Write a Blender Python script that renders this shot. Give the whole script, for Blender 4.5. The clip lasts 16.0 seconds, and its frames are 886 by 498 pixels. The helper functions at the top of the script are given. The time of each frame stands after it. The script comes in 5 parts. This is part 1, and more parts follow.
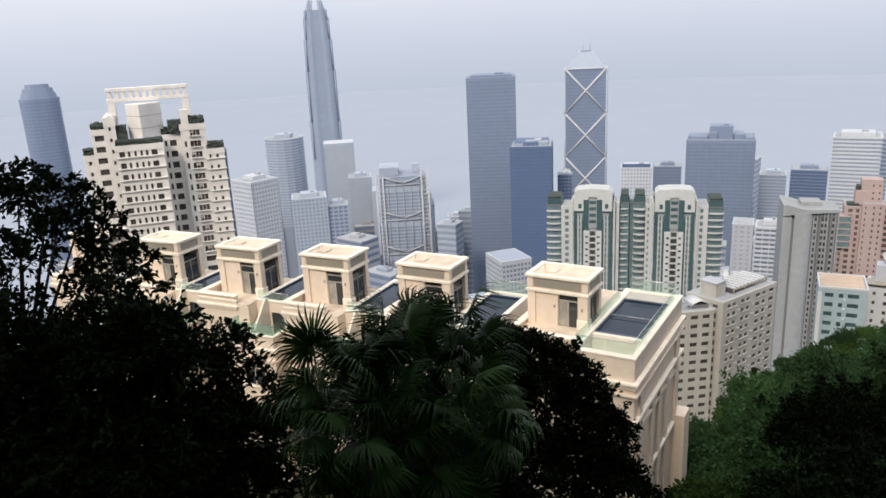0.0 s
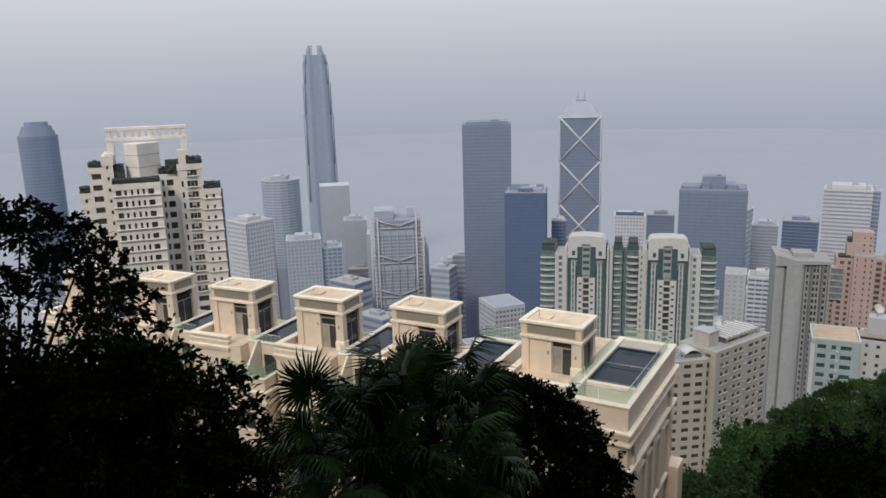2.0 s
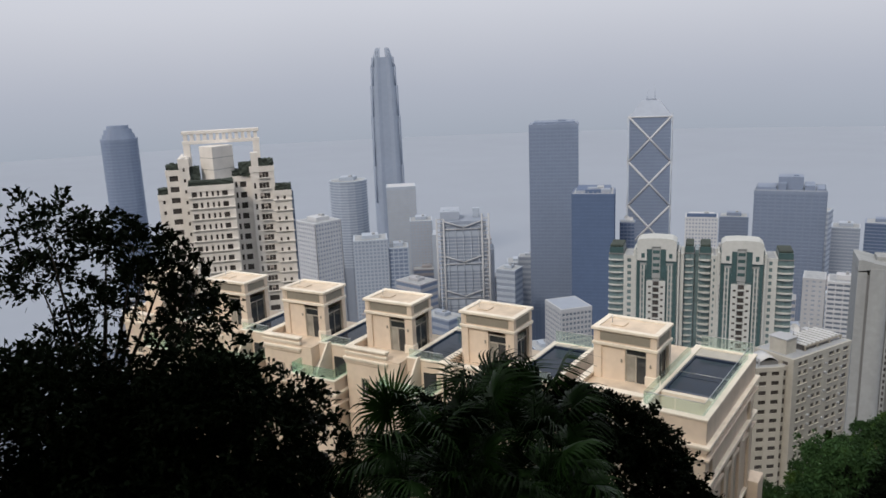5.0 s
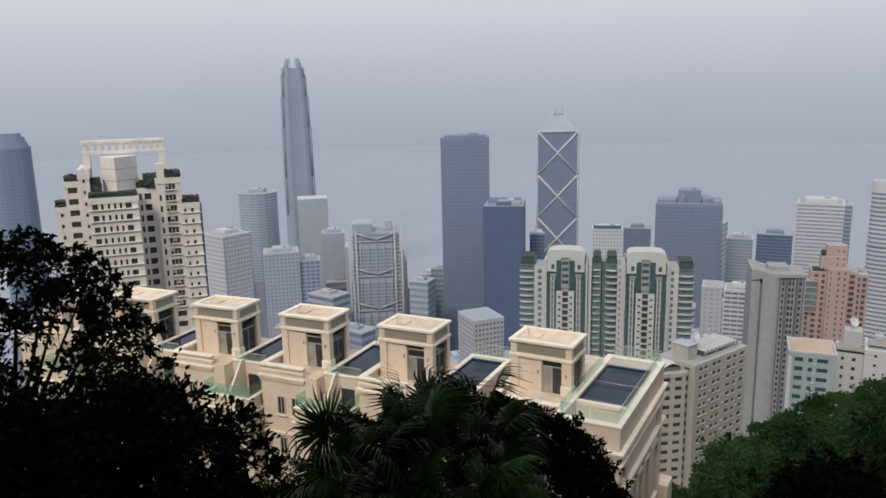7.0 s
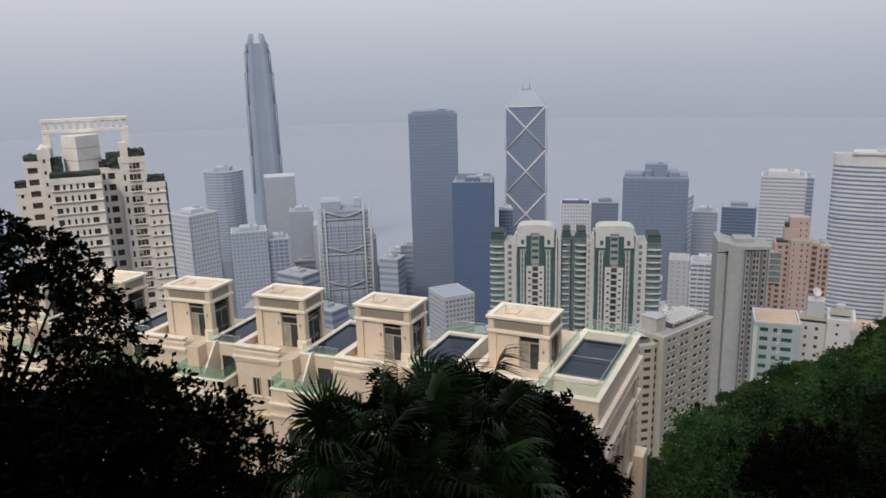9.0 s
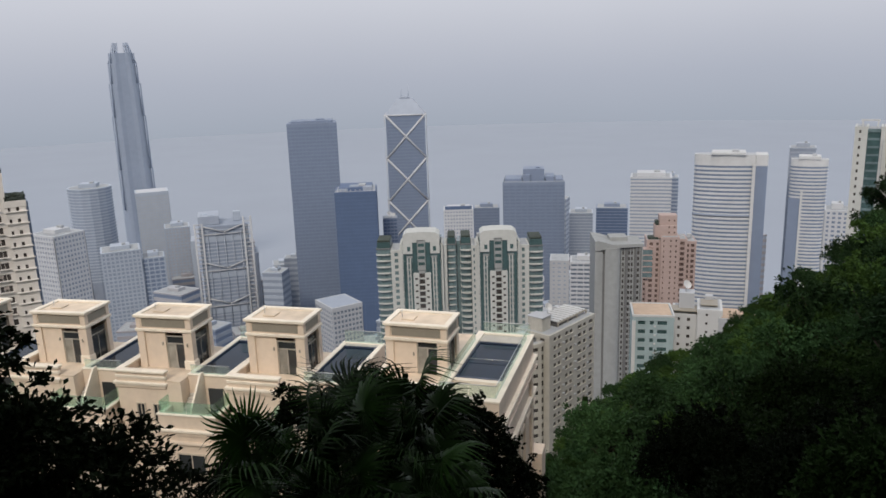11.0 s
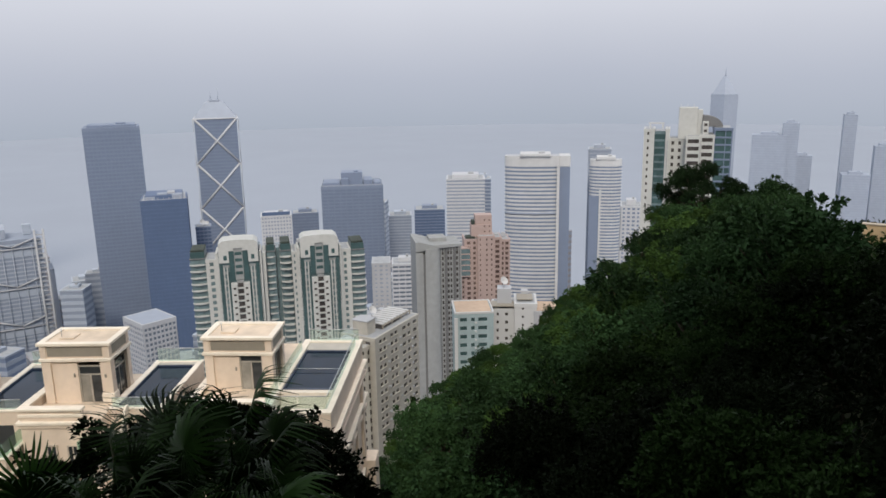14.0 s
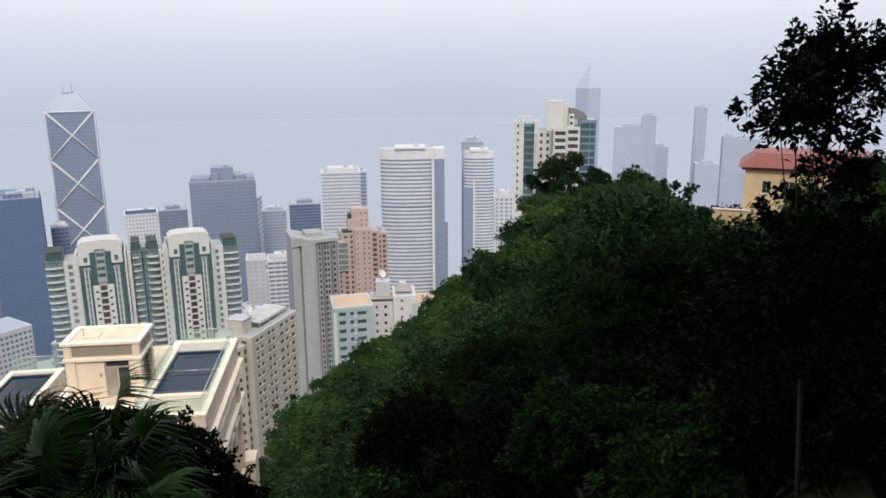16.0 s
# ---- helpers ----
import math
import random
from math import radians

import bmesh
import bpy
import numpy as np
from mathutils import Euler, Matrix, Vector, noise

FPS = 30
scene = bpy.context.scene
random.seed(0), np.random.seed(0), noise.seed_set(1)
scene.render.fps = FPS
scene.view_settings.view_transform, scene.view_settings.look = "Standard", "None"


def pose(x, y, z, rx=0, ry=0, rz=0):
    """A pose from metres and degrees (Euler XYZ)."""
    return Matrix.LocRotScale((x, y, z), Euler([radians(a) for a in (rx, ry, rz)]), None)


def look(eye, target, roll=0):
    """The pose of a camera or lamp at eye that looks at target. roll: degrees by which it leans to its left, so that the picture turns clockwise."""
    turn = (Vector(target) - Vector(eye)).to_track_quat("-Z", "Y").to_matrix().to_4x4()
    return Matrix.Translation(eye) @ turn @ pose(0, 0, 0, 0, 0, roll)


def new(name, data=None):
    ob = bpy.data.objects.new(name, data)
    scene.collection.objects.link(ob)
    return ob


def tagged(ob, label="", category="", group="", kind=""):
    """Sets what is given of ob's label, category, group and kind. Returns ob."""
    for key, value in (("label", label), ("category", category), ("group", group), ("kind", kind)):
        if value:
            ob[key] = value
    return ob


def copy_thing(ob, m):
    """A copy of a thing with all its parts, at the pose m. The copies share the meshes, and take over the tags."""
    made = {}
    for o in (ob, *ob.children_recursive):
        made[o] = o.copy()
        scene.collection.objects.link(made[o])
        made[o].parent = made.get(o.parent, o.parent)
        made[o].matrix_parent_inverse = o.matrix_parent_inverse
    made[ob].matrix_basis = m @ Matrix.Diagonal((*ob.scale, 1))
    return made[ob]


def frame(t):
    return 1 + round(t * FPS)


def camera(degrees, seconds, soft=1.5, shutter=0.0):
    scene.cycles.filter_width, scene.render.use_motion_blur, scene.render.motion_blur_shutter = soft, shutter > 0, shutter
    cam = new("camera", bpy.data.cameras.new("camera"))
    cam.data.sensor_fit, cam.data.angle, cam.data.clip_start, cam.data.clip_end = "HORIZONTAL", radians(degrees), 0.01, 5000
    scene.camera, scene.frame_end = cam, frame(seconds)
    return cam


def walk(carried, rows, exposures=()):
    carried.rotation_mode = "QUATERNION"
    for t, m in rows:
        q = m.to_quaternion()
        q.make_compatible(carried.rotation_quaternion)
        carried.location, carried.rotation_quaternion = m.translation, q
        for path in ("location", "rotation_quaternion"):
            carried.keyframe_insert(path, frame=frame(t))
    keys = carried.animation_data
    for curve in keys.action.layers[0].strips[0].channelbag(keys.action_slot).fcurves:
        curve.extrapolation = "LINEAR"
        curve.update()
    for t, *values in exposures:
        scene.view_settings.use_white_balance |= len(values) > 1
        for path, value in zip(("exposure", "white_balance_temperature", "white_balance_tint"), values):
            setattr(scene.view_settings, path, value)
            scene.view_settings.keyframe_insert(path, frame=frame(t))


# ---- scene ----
PATH = [
    (0, 0, 0, 360, 1.27, -16.27, 2.74),
    (0.5, 0.017, 0.013, 360.001, 1.57, -15.02, 2.76),
    (1, -0.008, 0.018, 360.044, 1.71, -12.61, 2.36),
    (1.5, -0.014, -0.03, 360.054, 1.27, -12.02, 2.14),
    (2, -0.097, -0.141, 360.069, 1.07, -12.93, 1.58),
    (2.5, -0.161, 0.054, 360.093, 0.78, -13.3, 1.85),
    (3, -0.29, 0.116, 360.089, 2.19, -13.06, 1.83),
    (3.5, -0.364, 0.106, 360.133, 5.91, -12.49, 3.08),
    (3.7, -0.384, 0.136, 360.133, 7.6, -12.2, 3.3),
    (4.3, -0.42, 0.25, 360.17, 8.4, -12.3, 3),
    (5.2, -0.53, 0.45, 360.23, 5.2, -12.9, 2),
    (5.8, -0.6, 0.55, 360.26, 2.9, -13.35, 1.3),
    (6, -0.623, 0.705, 360.322, 1.14, -13.14, 1.2),
    (6.5, -0.831, 0.432, 360.218, -0.01, -11.87, 1.08),
    (7, -0.92, 0.4, 360.371, -0.58, -12, 1.25),
    (7.5, -1.042, 0.408, 360.374, -0.51, -12.05, 1.24),
    (8, -1.061, 0.567, 360.368, -0.16, -13.52, 1.15),
    (8.2, -1.12, 0.6, 360.37, -0.55, -13.6, 1.15),
    (9.2, -1.5, 0.9, 360.33, -3.6, -13.9, 1.6),
    (10.3, -1.86, 1.2, 360.23, -7.55, -14.05, 2.05),
    (10.5, -1.892, 1.248, 360.211, -8.92, -13.9, 2.12),
    (11, -2.002, 1.331, 360.121, -12.08, -13.45, 1.83),
    (11.5, -1.94, 1.599, 360.044, -14.51, -13.1, 1.57),
    (12, -1.87, 1.921, 359.979, -17.26, -12.68, 1.43),
    (12.5, -1.895, 2.155, 359.894, -19.31, -12.87, 1.49),
    (13, -1.857, 2.301, 359.873, -21.65, -12.89, 0.84),
    (13.5, -1.862, 2.482, 359.771, -23.74, -12.67, 0.94),
    (14, -1.879, 2.717, 359.745, -25.77, -13.49, 0.94),
    (14.5, -1.761, 2.913, 359.647, -28.23, -13.4, 0.68),
    (15, -1.689, 2.934, 359.634, -30.31, -13.47, 0.85),
    (15.5, -1.687, 2.708, 359.697, -33.21, -13.61, 0.72),
    (16, -1.889, 2.413, 359.726, -35.15, -14.11, 0.35),
]
cam = camera(60.75, 16.0, soft=1.6)
walk(cam, [(t, pose(x, y, z, 90 + p, r, w)) for t, x, y, z, w, p, r in PATH],
     exposures=((0, 0.58), (0.5, 0.42), (1, 0.15), (1.5, 0.05), (3.5, 0.05), (8, 0.02), (12.5, 0.05), (13.5, 0.12), (14.5, 0.27), (15.3, 0.40), (16, 0.55)))

# ---- world and sun: a bright hazy overcast ----
SUN_DIR = Vector((-0.33, -0.66, 0.68)).normalized()
world = bpy.data.worlds.new("hazy_sky")
scene.world = world
world.use_nodes = True
wt = world.node_tree
wt.nodes.clear()
w_out = wt.nodes.new("ShaderNodeOutputWorld")
w_bg = wt.nodes.new("ShaderNodeBackground")
w_tc = wt.nodes.new("ShaderNodeTexCoord")
w_sep = wt.nodes.new("ShaderNodeSeparateXYZ")
w_map = wt.nodes.new("ShaderNodeMapRange")
w_ramp = wt.nodes.new("ShaderNodeValToRGB")
w_noise = wt.nodes.new("ShaderNodeTexNoise")
w_sky = wt.nodes.new("ShaderNodeTexSky")
w_sky.sky_type = "NISHITA"
w_sky.sun_disc = False
w_sky.sun_elevation = math.asin(SUN_DIR.z)
w_sky.sun_rotation = math.atan2(SUN_DIR.x, SUN_DIR.y)
w_sky.dust_density = 6.0
w_mixn = wt.nodes.new("ShaderNodeMath")
w_mixn.operation = "MULTIPLY_ADD"
w_mixn.inputs[1].default_value = 0.05
w_skys = wt.nodes.new("ShaderNodeVectorMath")
w_skys.operation = "SCALE"
w_skys.inputs["Scale"].default_value = 0.012
w_add = wt.nodes.new("ShaderNodeVectorMath")
w_add.operation = "ADD"
w_map.inputs["From Min"].default_value = -0.35
w_map.inputs["From Max"].default_value = 0.65
w_noise.inputs["Scale"].default_value = 2.2
w_noise.inputs["Detail"].default_value = 3.0
els = w_ramp.color_ramp.elements
els[0].position, els[0].color = 0.10, (0.255, 0.315, 0.405, 1)
els[1].position, els[1].color = 1.0, (0.80, 0.82, 0.87, 1)
for pos, col in ((0.20, (0.285, 0.345, 0.435, 1)), (0.285, (0.335, 0.376, 0.445, 1)), (0.36, (0.415, 0.445, 0.522, 1)),
                 (0.46, (0.565, 0.58, 0.645, 1)), (0.60, (0.70, 0.71, 0.77, 1))):
    e = els.new(pos)
    e.color = col
wt.links.new(w_tc.outputs["Generated"], w_sep.inputs[0])
wt.links.new(w_tc.outputs["Generated"], w_noise.inputs["Vector"])
wt.links.new(w_noise.outputs[0], w_mixn.inputs[0])
wt.links.new(w_sep.outputs["Z"], w_mixn.inputs[2])
wt.links.new(w_mixn.outputs[0], w_map.inputs["Value"])
wt.links.new(w_map.outputs[0], w_ramp.inputs[0])
wt.links.new(w_sky.outputs[0], w_skys.inputs[0])
wt.links.new(w_ramp.outputs[0], w_add.inputs[0])
wt.links.new(w_skys.outputs[0], w_add.inputs[1])
wt.links.new(w_add.outputs[0], w_bg.inputs["Color"])
wt.links.new(w_bg.outputs[0], w_out.inputs[0])
w_bg.inputs["Strength"].default_value = 1.0

sun = new("sun", bpy.data.lights.new("sun", "SUN"))
sun.data.energy = 1.75
sun.data.angle = radians(14)
sun.data.color = (1.0, 0.87, 0.72)
sun.matrix_world = look(SUN_DIR * 1000, (0, 0, 0))


# ---- materials ----
def mat(name, col, rough=0.6, metal=0.0, var=0.12, scale=1.5, bump=0.0, stain=0.0, spec=0.5, island=0.0, streak=False):
    """Principled surface with grain and larger patches of wear; stain darkens broad patches."""
    m = bpy.data.materials.new(name)
    m.use_nodes = True
    nt = m.node_tree
    b = nt.nodes["Principled BSDF"]
    b.inputs["Roughness"].default_value = rough
    b.inputs["Metallic"].default_value = metal
    b.inputs["Specular IOR Level"].default_value = spec
    tc = nt.nodes.new("ShaderNodeTexCoord")
    geo = nt.nodes.new("ShaderNodeNewGeometry")
    n1 = nt.nodes.new("ShaderNodeTexNoise")
    n1.inputs["Scale"].default_value = scale
    n1.inputs["Detail"].default_value = 6
    nt.links.new(geo.outputs["Position"], n1.inputs["Vector"])
    n2 = nt.nodes.new("ShaderNodeTexNoise")
    n2.inputs["Scale"].default_value = scale * 0.13
    n2.inputs["Detail"].default_value = 3
    mp = nt.nodes.new("ShaderNodeMapping")
    mp.inputs["Scale"].default_value = (3.0, 3.0, 0.35) if streak else (1, 1, 1)
    nt.links.new(geo.outputs["Position"], mp.inputs["Vector"])
    nt.links.new(mp.outputs[0], n2.inputs["Vector"])
    add = nt.nodes.new("ShaderNodeMath")
    add.operation = "ADD"
    nt.links.new(n1.outputs[0], add.inputs[0])
    nt.links.new(n2.outputs[0], add.inputs[1])
    mr = nt.nodes.new("ShaderNodeMapRange")
    mr.inputs["From Min"].default_value, mr.inputs["From Max"].default_value = 0.65, 1.35
    mr.inputs["To Min"].default_value, mr.inputs["To Max"].default_value = 1 - var - stain, 1 + var
    nt.links.new(add.outputs[0], mr.inputs[0])
    val = mr.outputs[0]
    if island:
        oi = nt.nodes.new("ShaderNodeObjectInfo")
        m2 = nt.nodes.new("ShaderNodeMath")
        m2.operation = "MULTIPLY_ADD"
        m2.inputs[1].default_value = 1.4
        m5 = nt.nodes.new("ShaderNodeMath")
        m5.operation = "MULTIPLY"
        m5.inputs[1].default_value = 0.6
        nt.links.new(geo.outputs["Random Per Island"], m5.inputs[0])
        nt.links.new(oi.outputs["Random"], m2.inputs[0])
        nt.links.new(m5.outputs[0], m2.inputs[2])
        m3 = nt.nodes.new("ShaderNodeMapRange")
        m3.inputs["From Max"].default_value = 2.0
        m3.inputs["To Min"].default_value, m3.inputs["To Max"].default_value = 1 - island, 1 + island
        nt.links.new(m2.outputs[0], m3.inputs[0])
        m4 = nt.nodes.new("ShaderNodeMath")
        m4.operation = "MULTIPLY"
        nt.links.new(val, m4.inputs[0])
        nt.links.new(m3.outputs[0], m4.inputs[1])
        val = m4.outputs[0]
    sc = nt.nodes.new("ShaderNodeVectorMath")
    sc.operation = "SCALE"
    sc.inputs[0].default_value = col
    nt.links.new(val, sc.inputs["Scale"])
    nt.links.new(sc.outputs[0], b.inputs["Base Color"])
    if bump:
        bp = nt.nodes.new("ShaderNodeBump")
        bp.inputs["Strength"].default_value = bump
        bp.inputs["Distance"].default_value = 0.03
        nt.links.new(n1.outputs[0], bp.inputs["Height"])
        nt.links.new(bp.outputs[0], b.inputs["Normal"])
    return m


def glass_mat(name, tint, alpha):
    m = bpy.data.materials.new(name)
    m.use_nodes = True
    nt = m.node_tree
    nt.nodes.clear()
    out = nt.nodes.new("ShaderNodeOutputMaterial")
    mix = nt.nodes.new("ShaderNodeMixShader")
    tr = nt.nodes.new("ShaderNodeBsdfTransparent")
    gl = nt.nodes.new("ShaderNodeBsdfPrincipled")
    tr.inputs["Color"].default_value = (*tint, 1)
    gl.inputs["Base Color"].default_value = (*tint, 1)
    gl.inputs["Roughness"].default_value = 0.08
    mix.inputs[0].default_value = alpha
    nt.links.new(tr.outputs[0], mix.inputs[1])
    nt.links.new(gl.outputs[0], mix.inputs[2])
    nt.links.new(mix.outputs[0], out.inputs[0])
    return m


CREAM = mat("cream_render", (0.71, 0.605, 0.50), 0.75, var=0.05, scale=2.0, stain=0.05, bump=0.1, streak=True)
CREAM_TOP = mat("weathered_coping", (0.80, 0.735, 0.63), 0.7, var=0.08, scale=1.2, stain=0.10, bump=0.1)
STONE = mat("beige_stone", (0.52, 0.46, 0.38), 0.7, var=0.07, scale=2.5, stain=0.06, bump=0.1, streak=True)
LOUVRE = mat("grey_louvre", (0.27, 0.25, 0.21), 0.5, var=0.1, scale=3)
ROOFIN = mat("roof_screed", (0.66, 0.55, 0.43), 0.85, var=0.15, scale=0.9, stain=0.15)
DARKGLASS = mat("dark_window_glass", (0.035, 0.04, 0.045), 0.12, var=0.3, scale=0.4, spec=0.6)
FRAME = mat("grey_metal_frame", (0.42, 0.40, 0.36), 0.4, 0.3)
POOL = mat("dark_blue_pool_water", (0.008, 0.018, 0.036), 0.10, var=0.4, scale=0.8, bump=0.02, spec=0.12)
POOLTILE = mat("navy_pool_tile", (0.03, 0.045, 0.08), 0.4, var=0.2, scale=4)
GREENGLASS = glass_mat("green_edge_glass", (0.84, 0.91, 0.88), 0.10)
PAVE = mat("terrace_paving", (0.42, 0.40, 0.36), 0.8, var=0.12, scale=2)
METAL = mat("brushed_steel", (0.55, 0.56, 0.57), 0.35, 0.8)
SOIL = mat("leaf_litter_ground", (0.030, 0.034, 0.018), 0.95, var=0.4, scale=0.6, bump=0.5, spec=0.1)
# Haze is put into these two: pale bluish ground, sea matched to the horizon.
CITYGROUND = mat("haze_pale_city_ground", (0.22, 0.255, 0.31), 0.9, var=0.25, scale=0.03, spec=0.2)
SEA = mat("haze_pale_harbour_water", (0.287, 0.322, 0.382), 0.7, var=0.03, scale=0.004, spec=0.1)
BARK = mat("dark_bark", (0.045, 0.036, 0.026), 0.9, var=0.3, scale=5, bump=0.4, spec=0.1)
BARKPALE = mat("pale_bark", (0.16, 0.14, 0.11), 0.9, var=0.3, scale=5, bump=0.3, spec=0.1)
# Near and palm leaves are blackened in colour to stand in for deep shade.
LEAF_NEAR = mat("shade_darkened_near_leaf", (0.0045, 0.008, 0.003), 0.65, var=0.3, scale=2.0, island=0.6, spec=0.03)
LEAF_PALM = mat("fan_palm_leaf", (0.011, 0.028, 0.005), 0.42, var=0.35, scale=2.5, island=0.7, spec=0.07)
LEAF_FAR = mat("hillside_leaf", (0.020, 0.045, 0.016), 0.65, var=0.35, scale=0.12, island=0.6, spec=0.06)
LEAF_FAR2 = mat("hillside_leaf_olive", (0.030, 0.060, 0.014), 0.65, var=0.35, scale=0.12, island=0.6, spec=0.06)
# Darker copy of the hillside leaf: near-slope shade put into the colour.
LEAF_MID = mat("shade_toned_leaf", (0.010, 0.022, 0.005), 0.65, var=0.35, scale=0.3, island=0.6, spec=0.05)
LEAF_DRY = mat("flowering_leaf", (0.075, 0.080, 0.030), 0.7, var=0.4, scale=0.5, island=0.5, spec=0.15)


# ---- mesh helpers ----
def box(bm, x0, x1, y0, y1, z0, z1):
    v = [bm.verts.new((x, y, z)) for z in (z0, z1) for x, y in ((x0, y0), (x1, y0), (x1, y1), (x0, y1))]
    for f in ((3, 2, 1, 0), (4, 5, 6, 7), (0, 1, 5, 4), (1, 2, 6, 5), (2, 3, 7, 6), (3, 0, 4, 7)):
        bm.faces.new([v[i] for i in f])
    return bm


def prism(bm, pts, z0, z1, top_scale=1.0, smooth_sides=False):
    lo = [bm.verts.new((x, y, z0)) for x, y in pts]
    hi = [bm.verts.new((x * top_scale, y * top_scale, z1)) for x, y in pts]
    n = len(pts)
    bm.faces.new(hi)
    bm.faces.new(lo[::-1])
    for i in range(n):
        f = bm.faces.new((lo[i], lo[(i + 1) % n], hi[(i + 1) % n], hi[i]))
        f.smooth = smooth_sides
    return bm


def rod(bm, a, b, ra, rb=None, n=6):
    a, b = Vector(a), Vector(b)
    rb = ra if rb is None else rb
    q = (b - a).to_track_quat("Z", "Y")
    lo, hi = [], []
    for i in range(n):
        d = q @ Vector((math.cos(i * 2 * math.pi / n), math.sin(i * 2 * math.pi / n), 0))
        lo.append(bm.verts.new(a + d * ra))
        hi.append(bm.verts.new(b + d * rb))
    for i in range(n):
        bm.faces.new((lo[i], lo[(i + 1) % n], hi[(i + 1) % n], hi[i])).smooth = True
    bm.faces.new(hi)
    bm.faces.new(lo[::-1])
    return bm


def to_mesh(name, bm, material, bevel=0.0):
    if bevel:
        bmesh.ops.bevel(bm, geom=list(bm.edges), offset=bevel, segments=1, affect="EDGES")
    me = bpy.data.meshes.new(name)
    bm.to_mesh(me)
    bm.free()
    if material:
        me.materials.append(material)
    return me


def part(name, bm, material, parent, label="", bevel=0.0):
    ob = new(name, to_mesh(name, bm, material, bevel))
    ob.parent = parent
    return tagged(ob, label)


def share(name, me, parent, m):
    ob = new(name, me)
    ob.parent = parent
    ob.matrix_local = m
    return ob


def bx(*a):
    return box(bmesh.new(), *a)


def thing(name, m, label, category, group="", kind=""):
    e = new(name)
    e.matrix_world = m
    e.empty_display_size = 0.5
    return tagged(e, label, category, group, kind)


# ---- ground ----
SKY_AZ = (10, 19, 24.5, 32, 35.2, 39.6, 41, 47, 53, 62, 80, 100)
SKY_R = (95, 112, 152, 190, 211, 215, 200, 171, 135, 120, 90, 60)
SKY_Z = (297, 302, 297.5, 295.5, 302, 312, 327, 334, 341, 346, 350, 352)


def city_z(r):
    return float(np.interp(r, (0, 5, 15, 30, 45, 70, 110, 200, 350, 600, 900, 1050, 6000),
                           (357, 354.5, 344, 333, 326, 318, 296, 232, 165, 85, 14, 2, 0)))


def ground_z(x, y):
    r, az = math.hypot(x, y), math.degrees(math.atan2(x, y))
    c = city_z(r)
    if -60 < az < 10:
        return c
    if az <= -60 or az >= 100:
        k = min(1.0, (-60 - az) / 25 if az <= -60 else (az - 100) / 25 + 1)
        back = 357 + min(r, 120) * 0.12 - max(0, r - 250) * 0.6
        return c + (max(back, 0.0) - c) * max(0.0, k)
    rs, zs = float(np.interp(az, SKY_AZ, SKY_R)), float(np.interp(az, SKY_AZ, SKY_Z)) - 7.5
    if r < 10:
        h = 357 - r * 1.1
    elif r < rs:
        h = 346 + (zs - 346) * ((r - 10) / (rs - 10)) ** 0.75
    else:
        h = max(zs - (r - rs) * 0.9, c)
    k = min(1.0, (az - 10) / 8)
    k = k * k * (3 - 2 * k)
    return c + (h - c) * k


def polar_sheet(r_list, name, material, zfun, n_az=180):
    me = bpy.data.meshes.new(name)
    verts, faces = [(0, 0, zfun(0, 0.01))], []
    for r in r_list:
        for i in range(n_az):
            a = 2 * math.pi * i / n_az
            x, y = r * math.sin(a), r * math.cos(a)
            verts.append((x, y, zfun(x, y)))
    for i in range(n_az):
        faces.append((0, 1 + (i + 1) % n_az, 1 + i))
    for k in range(len(r_list) - 1):
        for i in range(n_az):
            p, q = 1 + k * n_az + i, 1 + k * n_az + (i + 1) % n_az
            faces.append((p, q, q + n_az, p + n_az))
    me.from_pydata(verts, [], faces)
    me.validate()
    for p in me.polygons:
        p.use_smooth = True
    me.materials.append(material)
    return new(name, me)


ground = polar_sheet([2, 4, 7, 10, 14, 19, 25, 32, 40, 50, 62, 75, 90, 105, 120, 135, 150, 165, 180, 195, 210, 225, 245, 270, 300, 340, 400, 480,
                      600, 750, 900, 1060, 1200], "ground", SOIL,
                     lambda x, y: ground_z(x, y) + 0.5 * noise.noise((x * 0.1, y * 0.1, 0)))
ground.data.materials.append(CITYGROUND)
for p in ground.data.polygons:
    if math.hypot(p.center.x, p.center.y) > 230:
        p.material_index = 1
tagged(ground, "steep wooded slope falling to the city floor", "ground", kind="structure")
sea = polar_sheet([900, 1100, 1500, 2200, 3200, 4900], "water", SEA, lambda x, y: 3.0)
tagged(sea, "harbour water in pale haze-matched grey", "water", kind="structure")


# unseen dark wall behind the camera, added to shade the near slope
WALLDARK = mat("shade_wall_concrete", (0.12, 0.115, 0.11), 0.9, var=0.2, scale=0.6, bump=0.2)
bm_w = bmesh.new()
for v_ in ((-62, -24, -9, -5, 340, 373), (-24, 2, -9, -5, 340, 384), (2, 90, -9, -5, 340, 402), (-62, -58, -40, -9, 340, 373), (86, 90, -40, -9, 340, 402)):
    me_ = [bm_w.verts.new((x_, y_, z_)) for z_ in v_[4:] for x_, y_ in ((v_[0], v_[2]), (v_[1], v_[2]), (v_[1], v_[3]), (v_[0], v_[3]))]
    for f_ in ((3, 2, 1, 0), (4, 5, 6, 7), (0, 1, 5, 4), (1, 2, 6, 5), (2, 3, 7, 6), (3, 0, 4, 7)):
        bm_w.faces.new([me_[i_] for i_ in f_])
wd = bpy.data.meshes.new("unseen_shade_wall")
bm_w.to_mesh(wd)
wd.materials.append(WALLDARK)
tagged(new("unseen_shade_wall", wd), "tall dark unseen wall added to shade the near slope", "wall", kind="structure")


